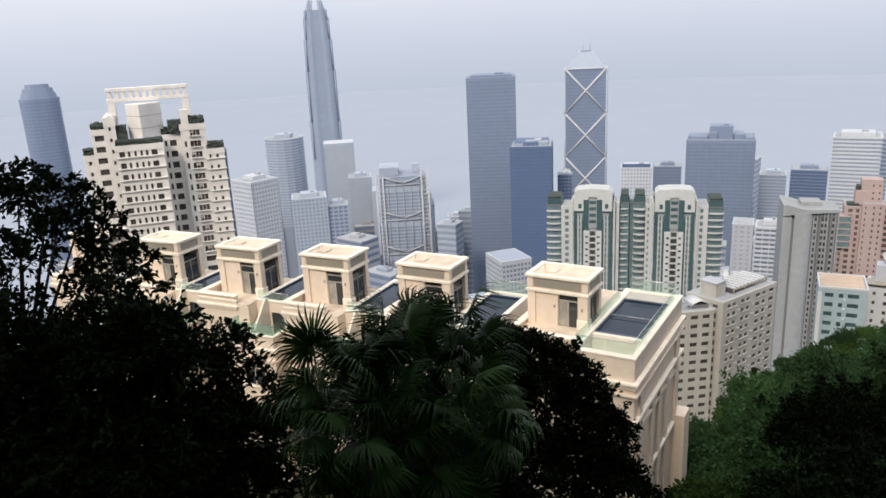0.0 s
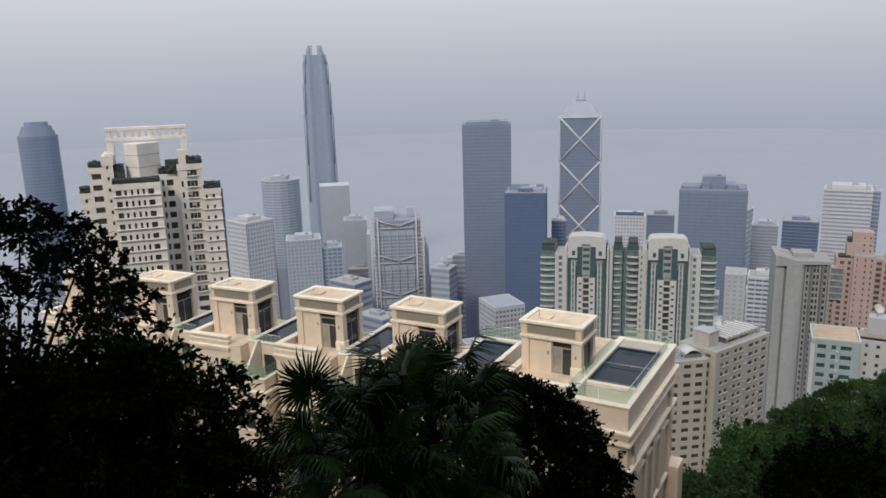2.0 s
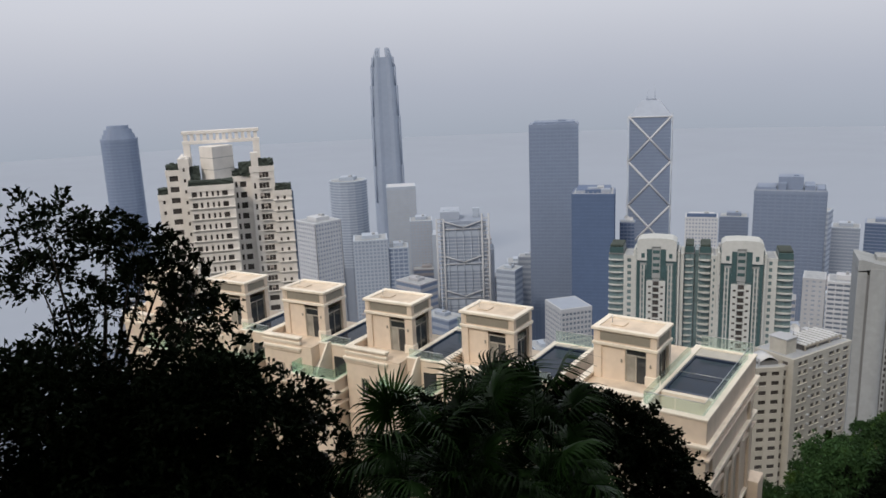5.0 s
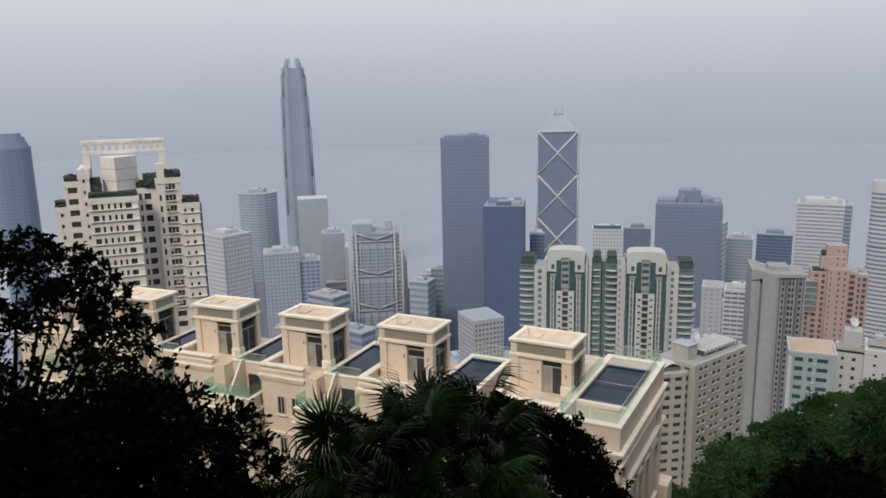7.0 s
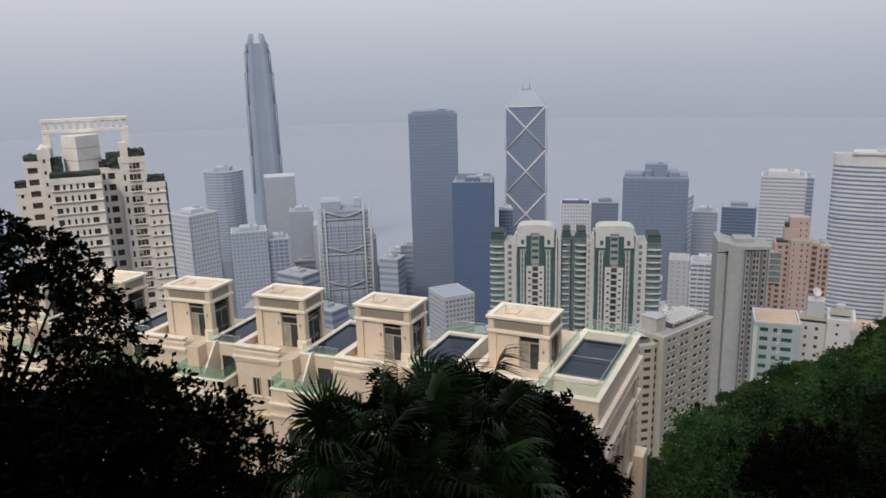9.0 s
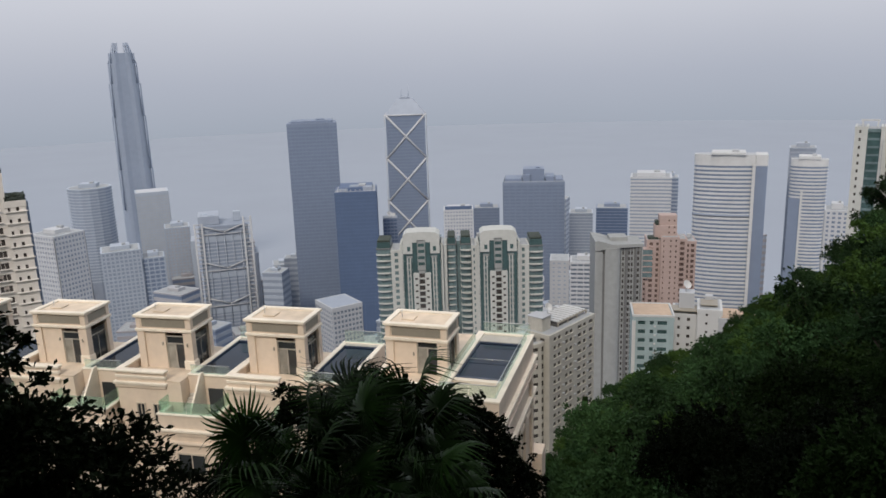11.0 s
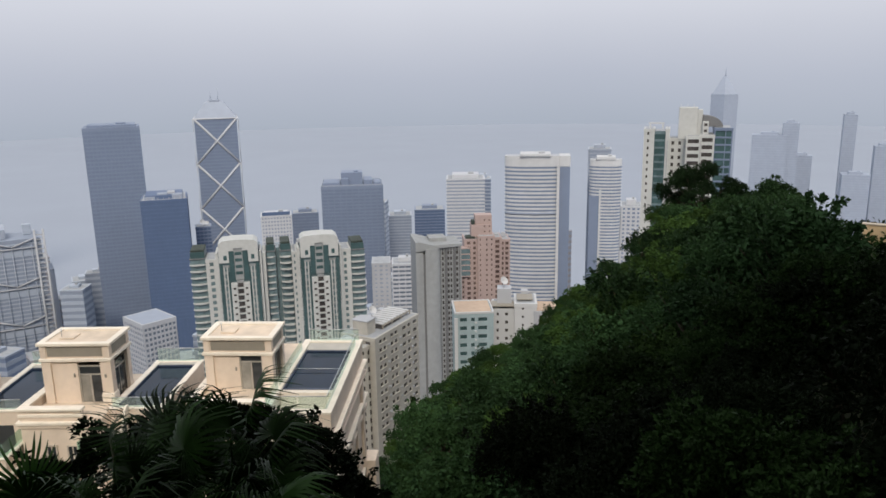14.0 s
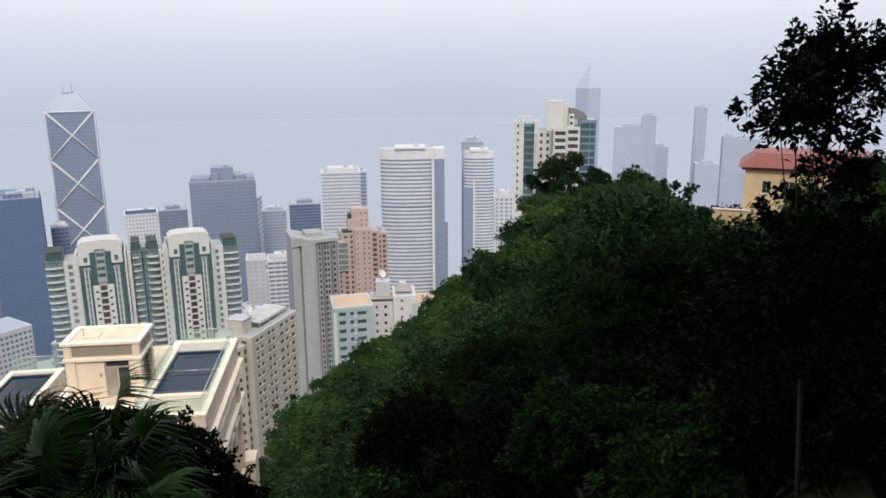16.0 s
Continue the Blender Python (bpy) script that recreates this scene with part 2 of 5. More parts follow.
# ---- tower blocks ----
def tower(name, label, x, y, w, d, yaw, ztop, glass, wall, floor_h=3.2, band=0.45, bays_x=8, bays_y=6, pier=0.35, proud=0.3,
          zbot=None, parapet=1.5, plant=(0.5, 0.5, 4.0), roof=None, group="hazy city towers", shape=None, pier_mat=None, cat="tower block", shown=125):
    """A block: glazing core, a slab band a floor, piers between the bays, a parapet, a roof and a plant room. x, y is the middle."""
    zb = (ground_z(x, y) - 6) if zbot is None else zbot
    h = ztop - zb
    t = thing(name, pose(x, y, zb, 0, 0, yaw), label, cat, group)
    pts = shape or [(-w / 2, -d / 2), (w / 2, -d / 2), (w / 2, d / 2), (-w / 2, d / 2)]

    def grown(k):
        return [(px + math.copysign(k, px), py + math.copysign(k, py)) if shape is None else
                (px * (1 + k / math.hypot(px, py)), py * (1 + k / math.hypot(px, py))) for px, py in pts]
    curved = False
    part("glazing", prism(bmesh.new(), pts, 0, h - 0.5, smooth_sides=curved), glass, t)
    nf = max(1, int(min(h - parapet, shown) / floor_h))
    if band > 0:
        me = to_mesh("floor_band", prism(bmesh.new(), grown(proud), 0, floor_h * band, smooth_sides=curved), wall)
        for i in range(nf):
            share("floor_band", me, t, pose(0, 0, h - parapet - (i + 1) * floor_h))
    if pier > 0 and shape is None:
        pm = pier_mat or wall
        for n, span, off, axis in ((bays_x, w, d / 2, 0), (bays_y, d, w / 2, 1)):
            pw = span / n * pier
            q = proud + 0.06
            if axis == 0:
                me = to_mesh("pier", bx(-pw / 2, pw / 2, -q, 0.1, 0, h - parapet), pm)
            else:
                me = to_mesh("pier", bx(-0.1, q, -pw / 2, pw / 2, 0, h - parapet), pm)
            for i in range(n + 1):
                u = -span / 2 + span * i / n
                u = max(-span / 2 + pw / 2 - q, min(span / 2 - pw / 2 + q, u))
                if axis == 0:
                    share("pier", me, t, pose(u, -off, 0))
                else:
                    share("pier", me, t, pose(off, u, 0))
                    share("pier", me, t, pose(-off, u, 0, 0, 0, 180))
    g = grown(proud + 0.12)
    part("parapet", prism(bmesh.new(), g, h - parapet, h, smooth_sides=curved), wall, t)
    part("roof", prism(bmesh.new(), [(px * 0.93, py * 0.93) for px, py in pts], h - 0.2, h + 0.05), roof or ROOFGREY, t)
    if plant:
        pw, pd, ph = plant
        part("plant_room", bx(-w * pw / 2, w * pw / 2, -d * pd / 2, d * pd / 2, h, h + ph), wall, t, bevel=0.15)
        part("tank", bx(w * pw * 0.1, w * pw * 0.3, -d * pd * 0.3, d * pd * 0.1, h + ph, h + ph + 1.6), roof or ROOFGREY, t)
    return t


def paint(name, col, rough=0.75, **k):
    return mat(name, col, rough, var=k.pop("var", 0.06), scale=k.pop("scale", 0.15), **k)


ROOFGREY = paint("roof_felt_grey", (0.30, 0.32, 0.34), var=0.2, scale=0.3)
# Far-city blues and greys: paled towards the sky to paint in haze.
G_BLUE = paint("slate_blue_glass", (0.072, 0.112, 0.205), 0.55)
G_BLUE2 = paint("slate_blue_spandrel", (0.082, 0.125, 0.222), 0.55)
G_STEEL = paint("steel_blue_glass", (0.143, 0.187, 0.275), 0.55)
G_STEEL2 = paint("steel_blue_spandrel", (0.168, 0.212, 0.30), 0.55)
G_PALE = paint("haze_paled_blue_glass", (0.225, 0.265, 0.335), 0.55)
G_PALE2 = paint("haze_paled_blue_spandrel", (0.285, 0.325, 0.395), 0.4)
G_HAZE = paint("haze_tinted_blue_glass", (0.315, 0.365, 0.445), 0.4)
G_HAZE2 = paint("haze_tinted_blue_spandrel", (0.335, 0.385, 0.46), 0.4)
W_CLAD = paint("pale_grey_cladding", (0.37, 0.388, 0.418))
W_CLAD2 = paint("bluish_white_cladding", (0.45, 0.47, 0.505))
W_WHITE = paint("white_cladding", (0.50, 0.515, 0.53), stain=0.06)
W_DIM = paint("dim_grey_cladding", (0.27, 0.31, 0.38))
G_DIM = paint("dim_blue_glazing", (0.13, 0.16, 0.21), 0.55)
W_BROWN = paint("haze_tinted_tan_cladding", (0.34, 0.35, 0.38))

# ---- villas in a stepped row ----
GREENRAIL = glass_mat("green_tinted_glass", (0.74, 0.87, 0.80), 0.12)
WALLWIN = mat("pale_curtain_window", (0.30, 0.29, 0.26), 0.25, var=0.4, scale=1.2)


def window(parent, u0, u1, v, z0, z1, axis="front", name="window"):
    """A framed pane with a sill on a wall that faces -v (front) or +u (side)."""
    e = new(name)
    e.parent = parent
    w, h = u1 - u0, z1 - z0
    e.matrix_local = pose((u0 + u1) / 2, v, z0) if axis == "front" else pose(v, (u0 + u1) / 2, z0, 0, 0, 90)
    bm = bmesh.new()
    t = 0.09
    for a in ((-w / 2, -w / 2 + t, -0.1, 0.02, 0, h), (w / 2 - t, w / 2, -0.1, 0.02, 0, h), (-w / 2 + t, w / 2 - t, -0.1, 0.02, 0, t),
              (-w / 2 + t, w / 2 - t, -0.1, 0.02, h - t, h), (-0.03, 0.03, -0.08, 0.02, t, h - t)):
        box(bm, *a)
    part("frame", bm, STONE, e)
    part("pane", bx(-w / 2 + t, w / 2 - t, -0.035, 0.01, t, h - t), DARKGLASS, e)
    part("sill", bx(-w / 2 - 0.12, w / 2 + 0.12, -0.2, 0.02, -0.14, -0.004), CREAM_TOP, e, bevel=0.02)
    return e


def ring(bm, u0, u1, v0, v1, z0, z1, t):
    box(bm, u0, u1, v0, v0 + t, z0, z1)
    box(bm, u0, u1, v1 - t, v1, z0, z1)
    box(bm, u0, u0 + t, v0 + t, v1 - t, z0, z1)
    box(bm, u1 - t, u1, v0 + t, v1 - t, z0, z1)
    return bm


def villa(m, label, end=False):
    t = thing("villa", m, label, "villa", "stepped row of villas")
    W, D = 4.7, 3.1
    zb = -3.87 if end else -4.35
    if end:
        # the end villa: a pool bay with a sunken terrace, all behind one high coping
        part("wall", bx(-0.4, 4.8, -2.6, 9.2, -20, -3.95), CREAM, t)
        part("wall", bx(4.8, 9.3, -3.9, 9.2, -20, -5.0), CREAM, t)
        part("balcony_floor", bx(-0.38, 4.78, -2.58, 9.1, -3.95, -3.87), ROOFIN, t)
        bm = bmesh.new()
        box(bm, -0.4, 4.8, -2.6, -2.25, -3.95, -3.62)
        box(bm, -0.4, -0.05, -2.25, 3.4, -3.95, -3.62)
        part("parapet", bm, CREAM, t)
        bm = bmesh.new()
        box(bm, -0.52, 4.7, -2.72, -2.15, -3.62, -3.45)
        box(bm, -0.52, 0.05, -2.15, 3.5, -3.62, -3.45)
        part("coping", bm, CREAM_TOP, t, bevel=0.03)
        for z, o, hh in ((-4.3, 0.16, 0.22), (-5.2, 0.22, 0.28), (-9.2, 0.2, 0.3)):
            part("cornice", bx(-0.4 - o, 4.8, -2.6 - o, 9.2, z, z + hh), CREAM_TOP if z > -5 else STONE, t, bevel=0.04)
        part("pool_wall", ring(bmesh.new(), 4.8, 9.3, -3.9, 9.2, -5.0, -3.72, 0.4), CREAM, t)
        part("coping", ring(bmesh.new(), 4.72, 9.38, -3.98, 9.28, -3.72, -3.55, 0.55), CREAM_TOP, t, bevel=0.03)
        part("terrace_floor", bx(5.2, 8.9, -3.5, -0.35, -5.0, -4.92), PAVE, t)
        part("pool_front", bx(5.2, 8.9, -0.55, -0.1, -5.0, -3.74), CREAM_TOP, t, bevel=0.02)
        part("pool_basin", ring(bmesh.new(), 5.2, 8.9, -0.1, 7.2, -4.9, -3.70, 0.18), POOLTILE, t)
        part("pool_water", bx(5.38, 8.72, 0.08, 7.02, -4.9, -3.80), POOL, t, "dark blue rippled water")
        part("pool_deck", bx(5.2, 8.9, 7.2, 8.8, -5.0, -3.66), PAVE, t)
        for z, o, hh in ((-5.55, 0.32, 0.24), (-5.85, 0.18, 0.3), (-6.35, 0.28, 0.2), (-9.4, 0.2, 0.3)):
            part("cornice", bx(4.8, 9.3 + o, -3.9 - o, 9.2 + o, z, z + hh), CREAM_TOP if z > -5.7 else CREAM, t, bevel=0.04)
        for a in ((5.1, 7.1, -3.45, -3.43), (7.14, 9.0, -3.45, -3.43), (8.98, 9.0, -3.4, -1.0), (8.98, 9.0, -0.96, 2.0), (8.98, 9.0, 2.04, 5.0), (8.98, 9.0, 5.04, 8.0), (5.02, 5.04, -3.4, -0.3), (5.02, 5.04, 0.0, 3.4), (5.02, 5.04, 3.44, 6.9)):
            part("glass_panel", bx(*a, -3.9, -2.72), GREENGLASS, t, "clear greenish balustrade glass")
        for a, b in (((5.1, -3.44, -2.7), (9.0, -3.44, -2.7)), ((9.0, -3.44, -2.7), (9.0, 8.0, -2.7)), ((5.2, 3.3, -3.62), (8.9, 3.3, -3.62)), ((5.2, 9.01, -2.64), (9.1, 9.01, -2.64))):
            part("handrail", rod(bmesh.new(), a, b, 0.028), METAL, t)
        part("glass_panel", bx(5.2, 9.1, 9.0, 9.02, -3.55, -2.65), GREENGLASS, t, "clear greenish balustrade glass")
        part("flank_block", bx(9.3, 10.3, 7.4, 9.2, -20, -13.2), CREAM, t, bevel=0.05)
        for z in (-8.9, -12.6, -16.2):
            for u in (0.7, 2.3):
                window(t, u, u + 0.9, -2.6, z, z + 1.7)
            window(t, 5.9, 8.2, -3.9, z, z + 1.7)
        for k, v in enumerate((-3.0, 0.2, 2.2, 4.4, 7.2)):
            part("pilaster", bx(9.28, 9.52, v, v + 0.6, -20, -6.6 if k in (0, 4) else -8.4), CREAM, t, bevel=0.03)
        for v in (1.0, 3.0):
            part("flank_panel", bx(9.28, 9.36, v, v + 1.0, -20, -8.6), STONE, t, bevel=0.02)
        part("string_course", bx(4.8, 9.6, -4.06, 9.36, -8.4, -8.1), CREAM_TOP, t, bevel=0.03)
        part("string_course", bx(4.8, 9.56, -4.06, 9.36, -14.0, -13.7), CREAM_TOP, t, bevel=0.03)
    else:
        # a villa within the row: pool strip beside the pavilion, stair down to a glazed lower terrace
        part("wall", bx(-0.6, 4.8, -2.3, 5.2, -20, -4.45), CREAM, t)
        part("balcony_floor", bx(-0.58, 4.78, -2.28, 5.1, -4.45, zb), ROOFIN, t)
        bm = bmesh.new()
        box(bm, -0.6, 3.5, -2.3, -1.95, -4.45, -3.8)
        box(bm, -0.6, -0.25, -1.95, 3.2, -4.45, -3.8)
        part("parapet", bm, CREAM, t)
        bm = bmesh.new()
        box(bm, -0.74, 3.6, -2.44, -1.85, -3.8, -3.6)
        box(bm, -0.74, -0.15, -1.85, 3.3, -3.8, -3.6)
        part("coping", bm, CREAM_TOP, t, bevel=0.04)
        for z, o, u1 in ((-4.25, 0.08, 3.6), (-4.75, 0.22, 3.7), (-5.0, 0.12, 3.6), (-9.6, 0.2, 3.4)):
            part("cornice", bx(-0.6 - o, u1, -2.3 - o, -2.1, z, z + 0.24), CREAM_TOP if z > -4.8 else CREAM, t, bevel=0.04)
        part("wall", bx(4.8, 8.4, -1.2, 7.2, -20, -5.2), CREAM, t)
        part("pool_wall", ring(bmesh.new(), 4.8, 8.4, -1.2, 7.2, -5.2, -4.25, 0.3), CREAM, t)
        part("coping", ring(bmesh.new(), 4.76, 8.44, -1.26, 7.26, -4.25, -4.12, 0.42), CREAM_TOP, t, bevel=0.03)
        part("pool_basin", ring(bmesh.new(), 5.1, 8.1, -0.9, 6.4, -5.1, -4.2, 0.14), POOLTILE, t)
        part("pool_water", bx(5.24, 7.96, -0.76, 6.26, -5.1, -4.32), POOL, t, "dark blue rippled water")
        part("pool_deck", bx(5.1, 8.1, 6.4, 6.9, -5.2, -4.18), PAVE, t)
        part("glass_panel", bx(5.0, 8.2, -1.08, -1.06, -4.12, -3.45), GREENGLASS, t, "clear greenish balustrade glass")
        part("handrail", rod(bmesh.new(), (5.0, -1.07, -3.43), (8.2, -1.07, -3.43), 0.025), METAL, t)
        part("glass_panel", bx(5.0, 8.3, 7.0, 7.02, -4.12, -3.1), GREENGLASS, t, "clear greenish balustrade glass")
        part("handrail", rod(bmesh.new(), (5.0, 7.01, -3.08), (8.3, 7.01, -3.08), 0.025), METAL, t)
        # lower terrace
        part("wall", bx(3.6, 8.3, -3.8, -1.2, -20, -7.3), CREAM, t)
        part("terrace_floor", bx(3.9, 8.0, -3.5, -1.2, -7.3, -7.2), PAVE, t)
        bm = bmesh.new()
        for a in ((3.6, 8.3, -3.8, -3.5), (3.6, 3.9, -3.5, -2.3), (8.0, 8.3, -3.5, -1.2)):
            box(bm, *a, -7.3, -6.35)
        part("parapet", bm, CREAM, t)
        bm = bmesh.new()
        for a in ((3.5, 8.4, -3.9, -3.45), (3.5, 3.95, -3.45, -2.3), (7.95, 8.4, -3.45, -1.2)):
            box(bm, *a, -6.35, -6.22)
        part("coping", bm, CREAM_TOP, t, bevel=0.03)
        for a in ((3.7, 5.9, -3.68, -3.66), (5.94, 8.2, -3.68, -3.66), (8.14, 8.16, -3.64, -1.4), (3.72, 3.74, -3.64, -2.4)):
            part("glass_panel", bx(*a, -6.22, -5.3), GREENRAIL, t, "green-tinted balustrade glass")
        for z, o in ((-7.6, 0.25), (-7.9, 0.12), (-8.6, 0.2)):
            part("cornice", bx(3.6 - o, 8.3 + o, -3.8 - o, -1.3, z, z + 0.24), CREAM_TOP if z > -7.7 else CREAM, t, bevel=0.04)
        bm = bmesh.new()
        prof = [(-1.2, -7.2), (-1.2, -3.9), (-1.6, -3.9), (-3.3, -6.0), (-3.3, -7.2)]
        for u in (6.0,):
            lo = [bm.verts.new((u, a, b)) for a, b in prof]
            hi = [bm.verts.new((u + 0.14, a, b)) for a, b in prof]
            bm.faces.new(lo), bm.faces.new(hi[::-1])
            for i in range(5):
                bm.faces.new((lo[i], hi[i], hi[(i + 1) % 5], lo[(i + 1) % 5]))
        part("stair_wall", bm, CREAM_TOP, t)
        for i in range(8):
            part("step", bx(4.89, 6.0, -3.2 + i * 0.25, -1.2, -7.2 + i * 0.19, -7.01 + i * 0.19), PAVE, t)
        part("doorway", bx(6.4, 7.6, -1.24, -1.1, -7.2, -5.2), DARKGLASS, t, "dark glazed doorway")
        for z in (-7.8, -11.4, -15.0):
            for u in (0.9, 2.3):
                window(t, u, u + 0.75, -2.3, z, z + 1.6)
            window(t, 4.9, 7.2, -3.8, z - 3.2, z - 1.5)
    # the roof pavilion
    for u, v, su, sv in ((0, 0, 0.62, 0.5), (W - 0.75, 0, 0.75, 0.6), (0, D - 0.5, 0.6, 0.5), (W - 0.6, D - 0.5, 0.6, 0.5)):
        part("column", bx(u, u + su, v, v + sv, zb, -1.2), CREAM, t, bevel=0.02)
    part("column_base", bx(W - 0.82, W + 0.07, -0.07, 0.67, zb, zb + 0.75), CREAM_TOP, t, bevel=0.03)
    part("panel", bx(0.62, 2.35, 0.14, 0.4, zb, -1.2), CREAM, t)
    part("panel", bx(0.12, 0.4, 0.5, D - 0.5, zb, -1.2), CREAM, t)
    part("panel", bx(0.6, W - 0.6, D - 0.4, D - 0.14, zb, -1.2), CREAM, t)
    part("interior_floor", bx(0.4, W - 0.3, 0.4, D - 0.4, zb, zb + 0.03), PAVE, t)
    door = new("door")
    door.parent = t
    door.matrix_local = pose(2.35, 0.2, zb)
    bm = bmesh.new()
    for a in ((0, 0.09, 0, 0.12, 0, 2.67), (1.51, 1.6, 0, 0.12, 0, 2.67), (0.09, 1.51, 0, 0.12, 1.98, 2.08), (0.75, 0.85, 0, 0.1, 0, 1.98),
              (0.09, 1.51, 0, 0.12, 2.58, 2.67)):
        box(bm, *a)
    part("door_frame", bm, FRAME, door)
    part("pane", bx(0.09, 0.75, 0.05, 0.07, 0.02, 1.98), WALLWIN, door)
    part("pane", bx(0.85, 1.51, 0.05, 0.07, 0.02, 1.98), DARKGLASS, door)
    part("transom_pane", bx(0.09, 1.51, 0.05, 0.07, 2.08, 2.58), DARKGLASS, door)
    side = new("window")
    side.parent = t
    side.matrix_local = pose(W - 0.3, 0.6, zb)
    bm = bmesh.new()
    for a in ((0, 0.1, 0, 0.08, 0, 2.67), (0, 0.1, 1.92, 2.0, 0, 2.67), (0, 0.1, 0.08, 1.92, 2.1, 2.18), (0, 0.1, 0.96, 1.02, 0, 2.1)):
        box(bm, *a)
    part("frame", bm, FRAME, side)
    part("pane", bx(0.04, 0.06, 0.08, 1.92, 0.02, 2.6), DARKGLASS, side)
    part("wall_lamp", bx(2.05, 2.17, 0.06, 0.14, -2.45, -2.2), LOUVRE, t, bevel=0.02)
    part("wall_lamp", bx(4.22, 4.34, -0.08, 0.0, -2.45, -2.2), LOUVRE, t, bevel=0.02)
    part("lintel", bx(-0.1, W + 0.1, -0.1, D + 0.1, -1.32, -1.08), CREAM_TOP, t, bevel=0.04)
    part("entablature", bx(0.06, W - 0.06, 0.06, D - 0.06, -1.08, -0.22), CREAM, t)
    for a in ((0.5, W - 0.5, 0.02, 0.06), (0.5, W - 0.5, D - 0.06, D - 0.02)):
        part("louvre_panel", bx(*a, -0.95, -0.32), LOUVRE, t, "grey louvred panel")
    for u in (0.02, W - 0.06):
        part("louvre_panel", bx(u, u + 0.04, 0.45, D - 0.45, -0.95, -0.32), LOUVRE, t, "grey louvred panel")
    for a in ((0, 0.42, 0, 0.42), (W - 0.42, W, 0, 0.42), (0, 0.42, D - 0.42, D), (W - 0.42, W, D - 0.42, D)):
        part("corner_block", bx(*a, -1.08, -0.22), CREAM, t, bevel=0.02)
    part("roof_slab", bx(-0.05, W + 0.05, -0.05, D + 0.05, -0.22, -0.10), ROOFIN, t)
    part("roof_coping", ring(bmesh.new(), -0.14, W + 0.14, -0.14, D + 0.14, -0.20, 0.02, 0.42), CREAM_TOP, t, bevel=0.03)
    part("roof_hatch", bx(0.9, 1.9, 1.0, 2.0, -0.10, 0.0), ROOFIN, t, bevel=0.03)
    part("vent_pipe", rod(bmesh.new(), (0.8, 1.6, -0.1), (0.8, 1.6, 0.5), 0.035), METAL, t)
    return t


ZT = 342.3
v5 = villa(pose(4.2, 53.4, ZT, 0, 0, -28.5), "cream rendered villa with roof pavilion and corner pool", True)
row = ((-5.8, 57.4, -26.5, "cream rendered villa with roof pavilion and pool"), (-14.3, 61.1, -24.5, "cream rendered villa with roof pavilion and terrace"),
       (-22.7, 64.7, -23.5, "cream rendered villa with stair down to a glazed terrace"), (-31.2, 68.2, -23, "cream rendered villa half behind a tree"),
       (-39.7, 71.6, -23, "cream rendered villa behind foliage at the row's end"))
v4 = villa(pose(*row[0][:2], ZT, 0, 0, row[0][2]), row[0][3])
for x, y, a, lab in row[1:]:
    tagged(copy_thing(v4, pose(x, y, ZT, 0, 0, a)), lab)

# Palest pair: mist over the farthest towers, put into the colour.
G_FAINT = paint("mist_tinted_glass", (0.28, 0.325, 0.405), 0.7)
G_FAINT2 = paint("mist_tinted_cladding", (0.295, 0.34, 0.42), 0.7)
# ---- towers of the far city, haze put into their colours ----
rt_pts = [(math.copysign(abs(math.cos(a)) ** 0.7, math.cos(a)) * 23, math.copysign(abs(math.sin(a)) ** 0.7, math.sin(a)) * 20) for a in (2 * math.pi * (i + 0.5) / 24 for i in range(24))]
rtw = tower("office_tower", "haze-blue rounded glass office tower", -536, 959.7, 44, 40, 29, 300, G_STEEL, G_STEEL2, 4.2, 0.4, pier=0, parapet=4, plant=None, roof=G_PALE, shape=rt_pts)
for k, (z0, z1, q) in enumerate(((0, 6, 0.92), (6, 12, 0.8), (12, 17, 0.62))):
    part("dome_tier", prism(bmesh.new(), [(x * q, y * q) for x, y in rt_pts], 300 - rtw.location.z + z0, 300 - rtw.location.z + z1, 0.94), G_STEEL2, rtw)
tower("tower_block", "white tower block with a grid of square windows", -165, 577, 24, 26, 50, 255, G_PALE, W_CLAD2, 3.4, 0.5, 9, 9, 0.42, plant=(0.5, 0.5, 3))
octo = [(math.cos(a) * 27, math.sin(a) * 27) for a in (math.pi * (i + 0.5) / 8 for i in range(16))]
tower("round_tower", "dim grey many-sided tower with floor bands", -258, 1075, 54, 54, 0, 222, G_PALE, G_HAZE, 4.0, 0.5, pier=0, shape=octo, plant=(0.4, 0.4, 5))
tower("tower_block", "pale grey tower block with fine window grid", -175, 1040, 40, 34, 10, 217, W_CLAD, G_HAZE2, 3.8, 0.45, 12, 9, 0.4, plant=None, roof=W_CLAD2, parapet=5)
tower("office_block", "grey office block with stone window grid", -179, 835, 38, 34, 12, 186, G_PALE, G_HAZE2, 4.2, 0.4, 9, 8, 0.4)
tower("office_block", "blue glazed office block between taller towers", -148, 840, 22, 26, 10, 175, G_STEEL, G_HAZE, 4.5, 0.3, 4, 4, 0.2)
tower("office_block", "brownish haze-coloured office block with a flat roof", -135, 945, 28, 30, 8, 186, W_BROWN, G_HAZE, 3.8, 0.45, 7, 6, 0.4)
tower("office_block", "low haze-coloured office block near the shore", -13, 1100, 34, 30, 2, 92, G_PALE, G_HAZE2, 4, 0.5, 8, 6, 0.3)
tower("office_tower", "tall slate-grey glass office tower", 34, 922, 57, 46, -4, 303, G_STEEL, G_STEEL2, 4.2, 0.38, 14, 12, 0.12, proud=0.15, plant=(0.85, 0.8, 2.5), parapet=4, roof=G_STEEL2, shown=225)
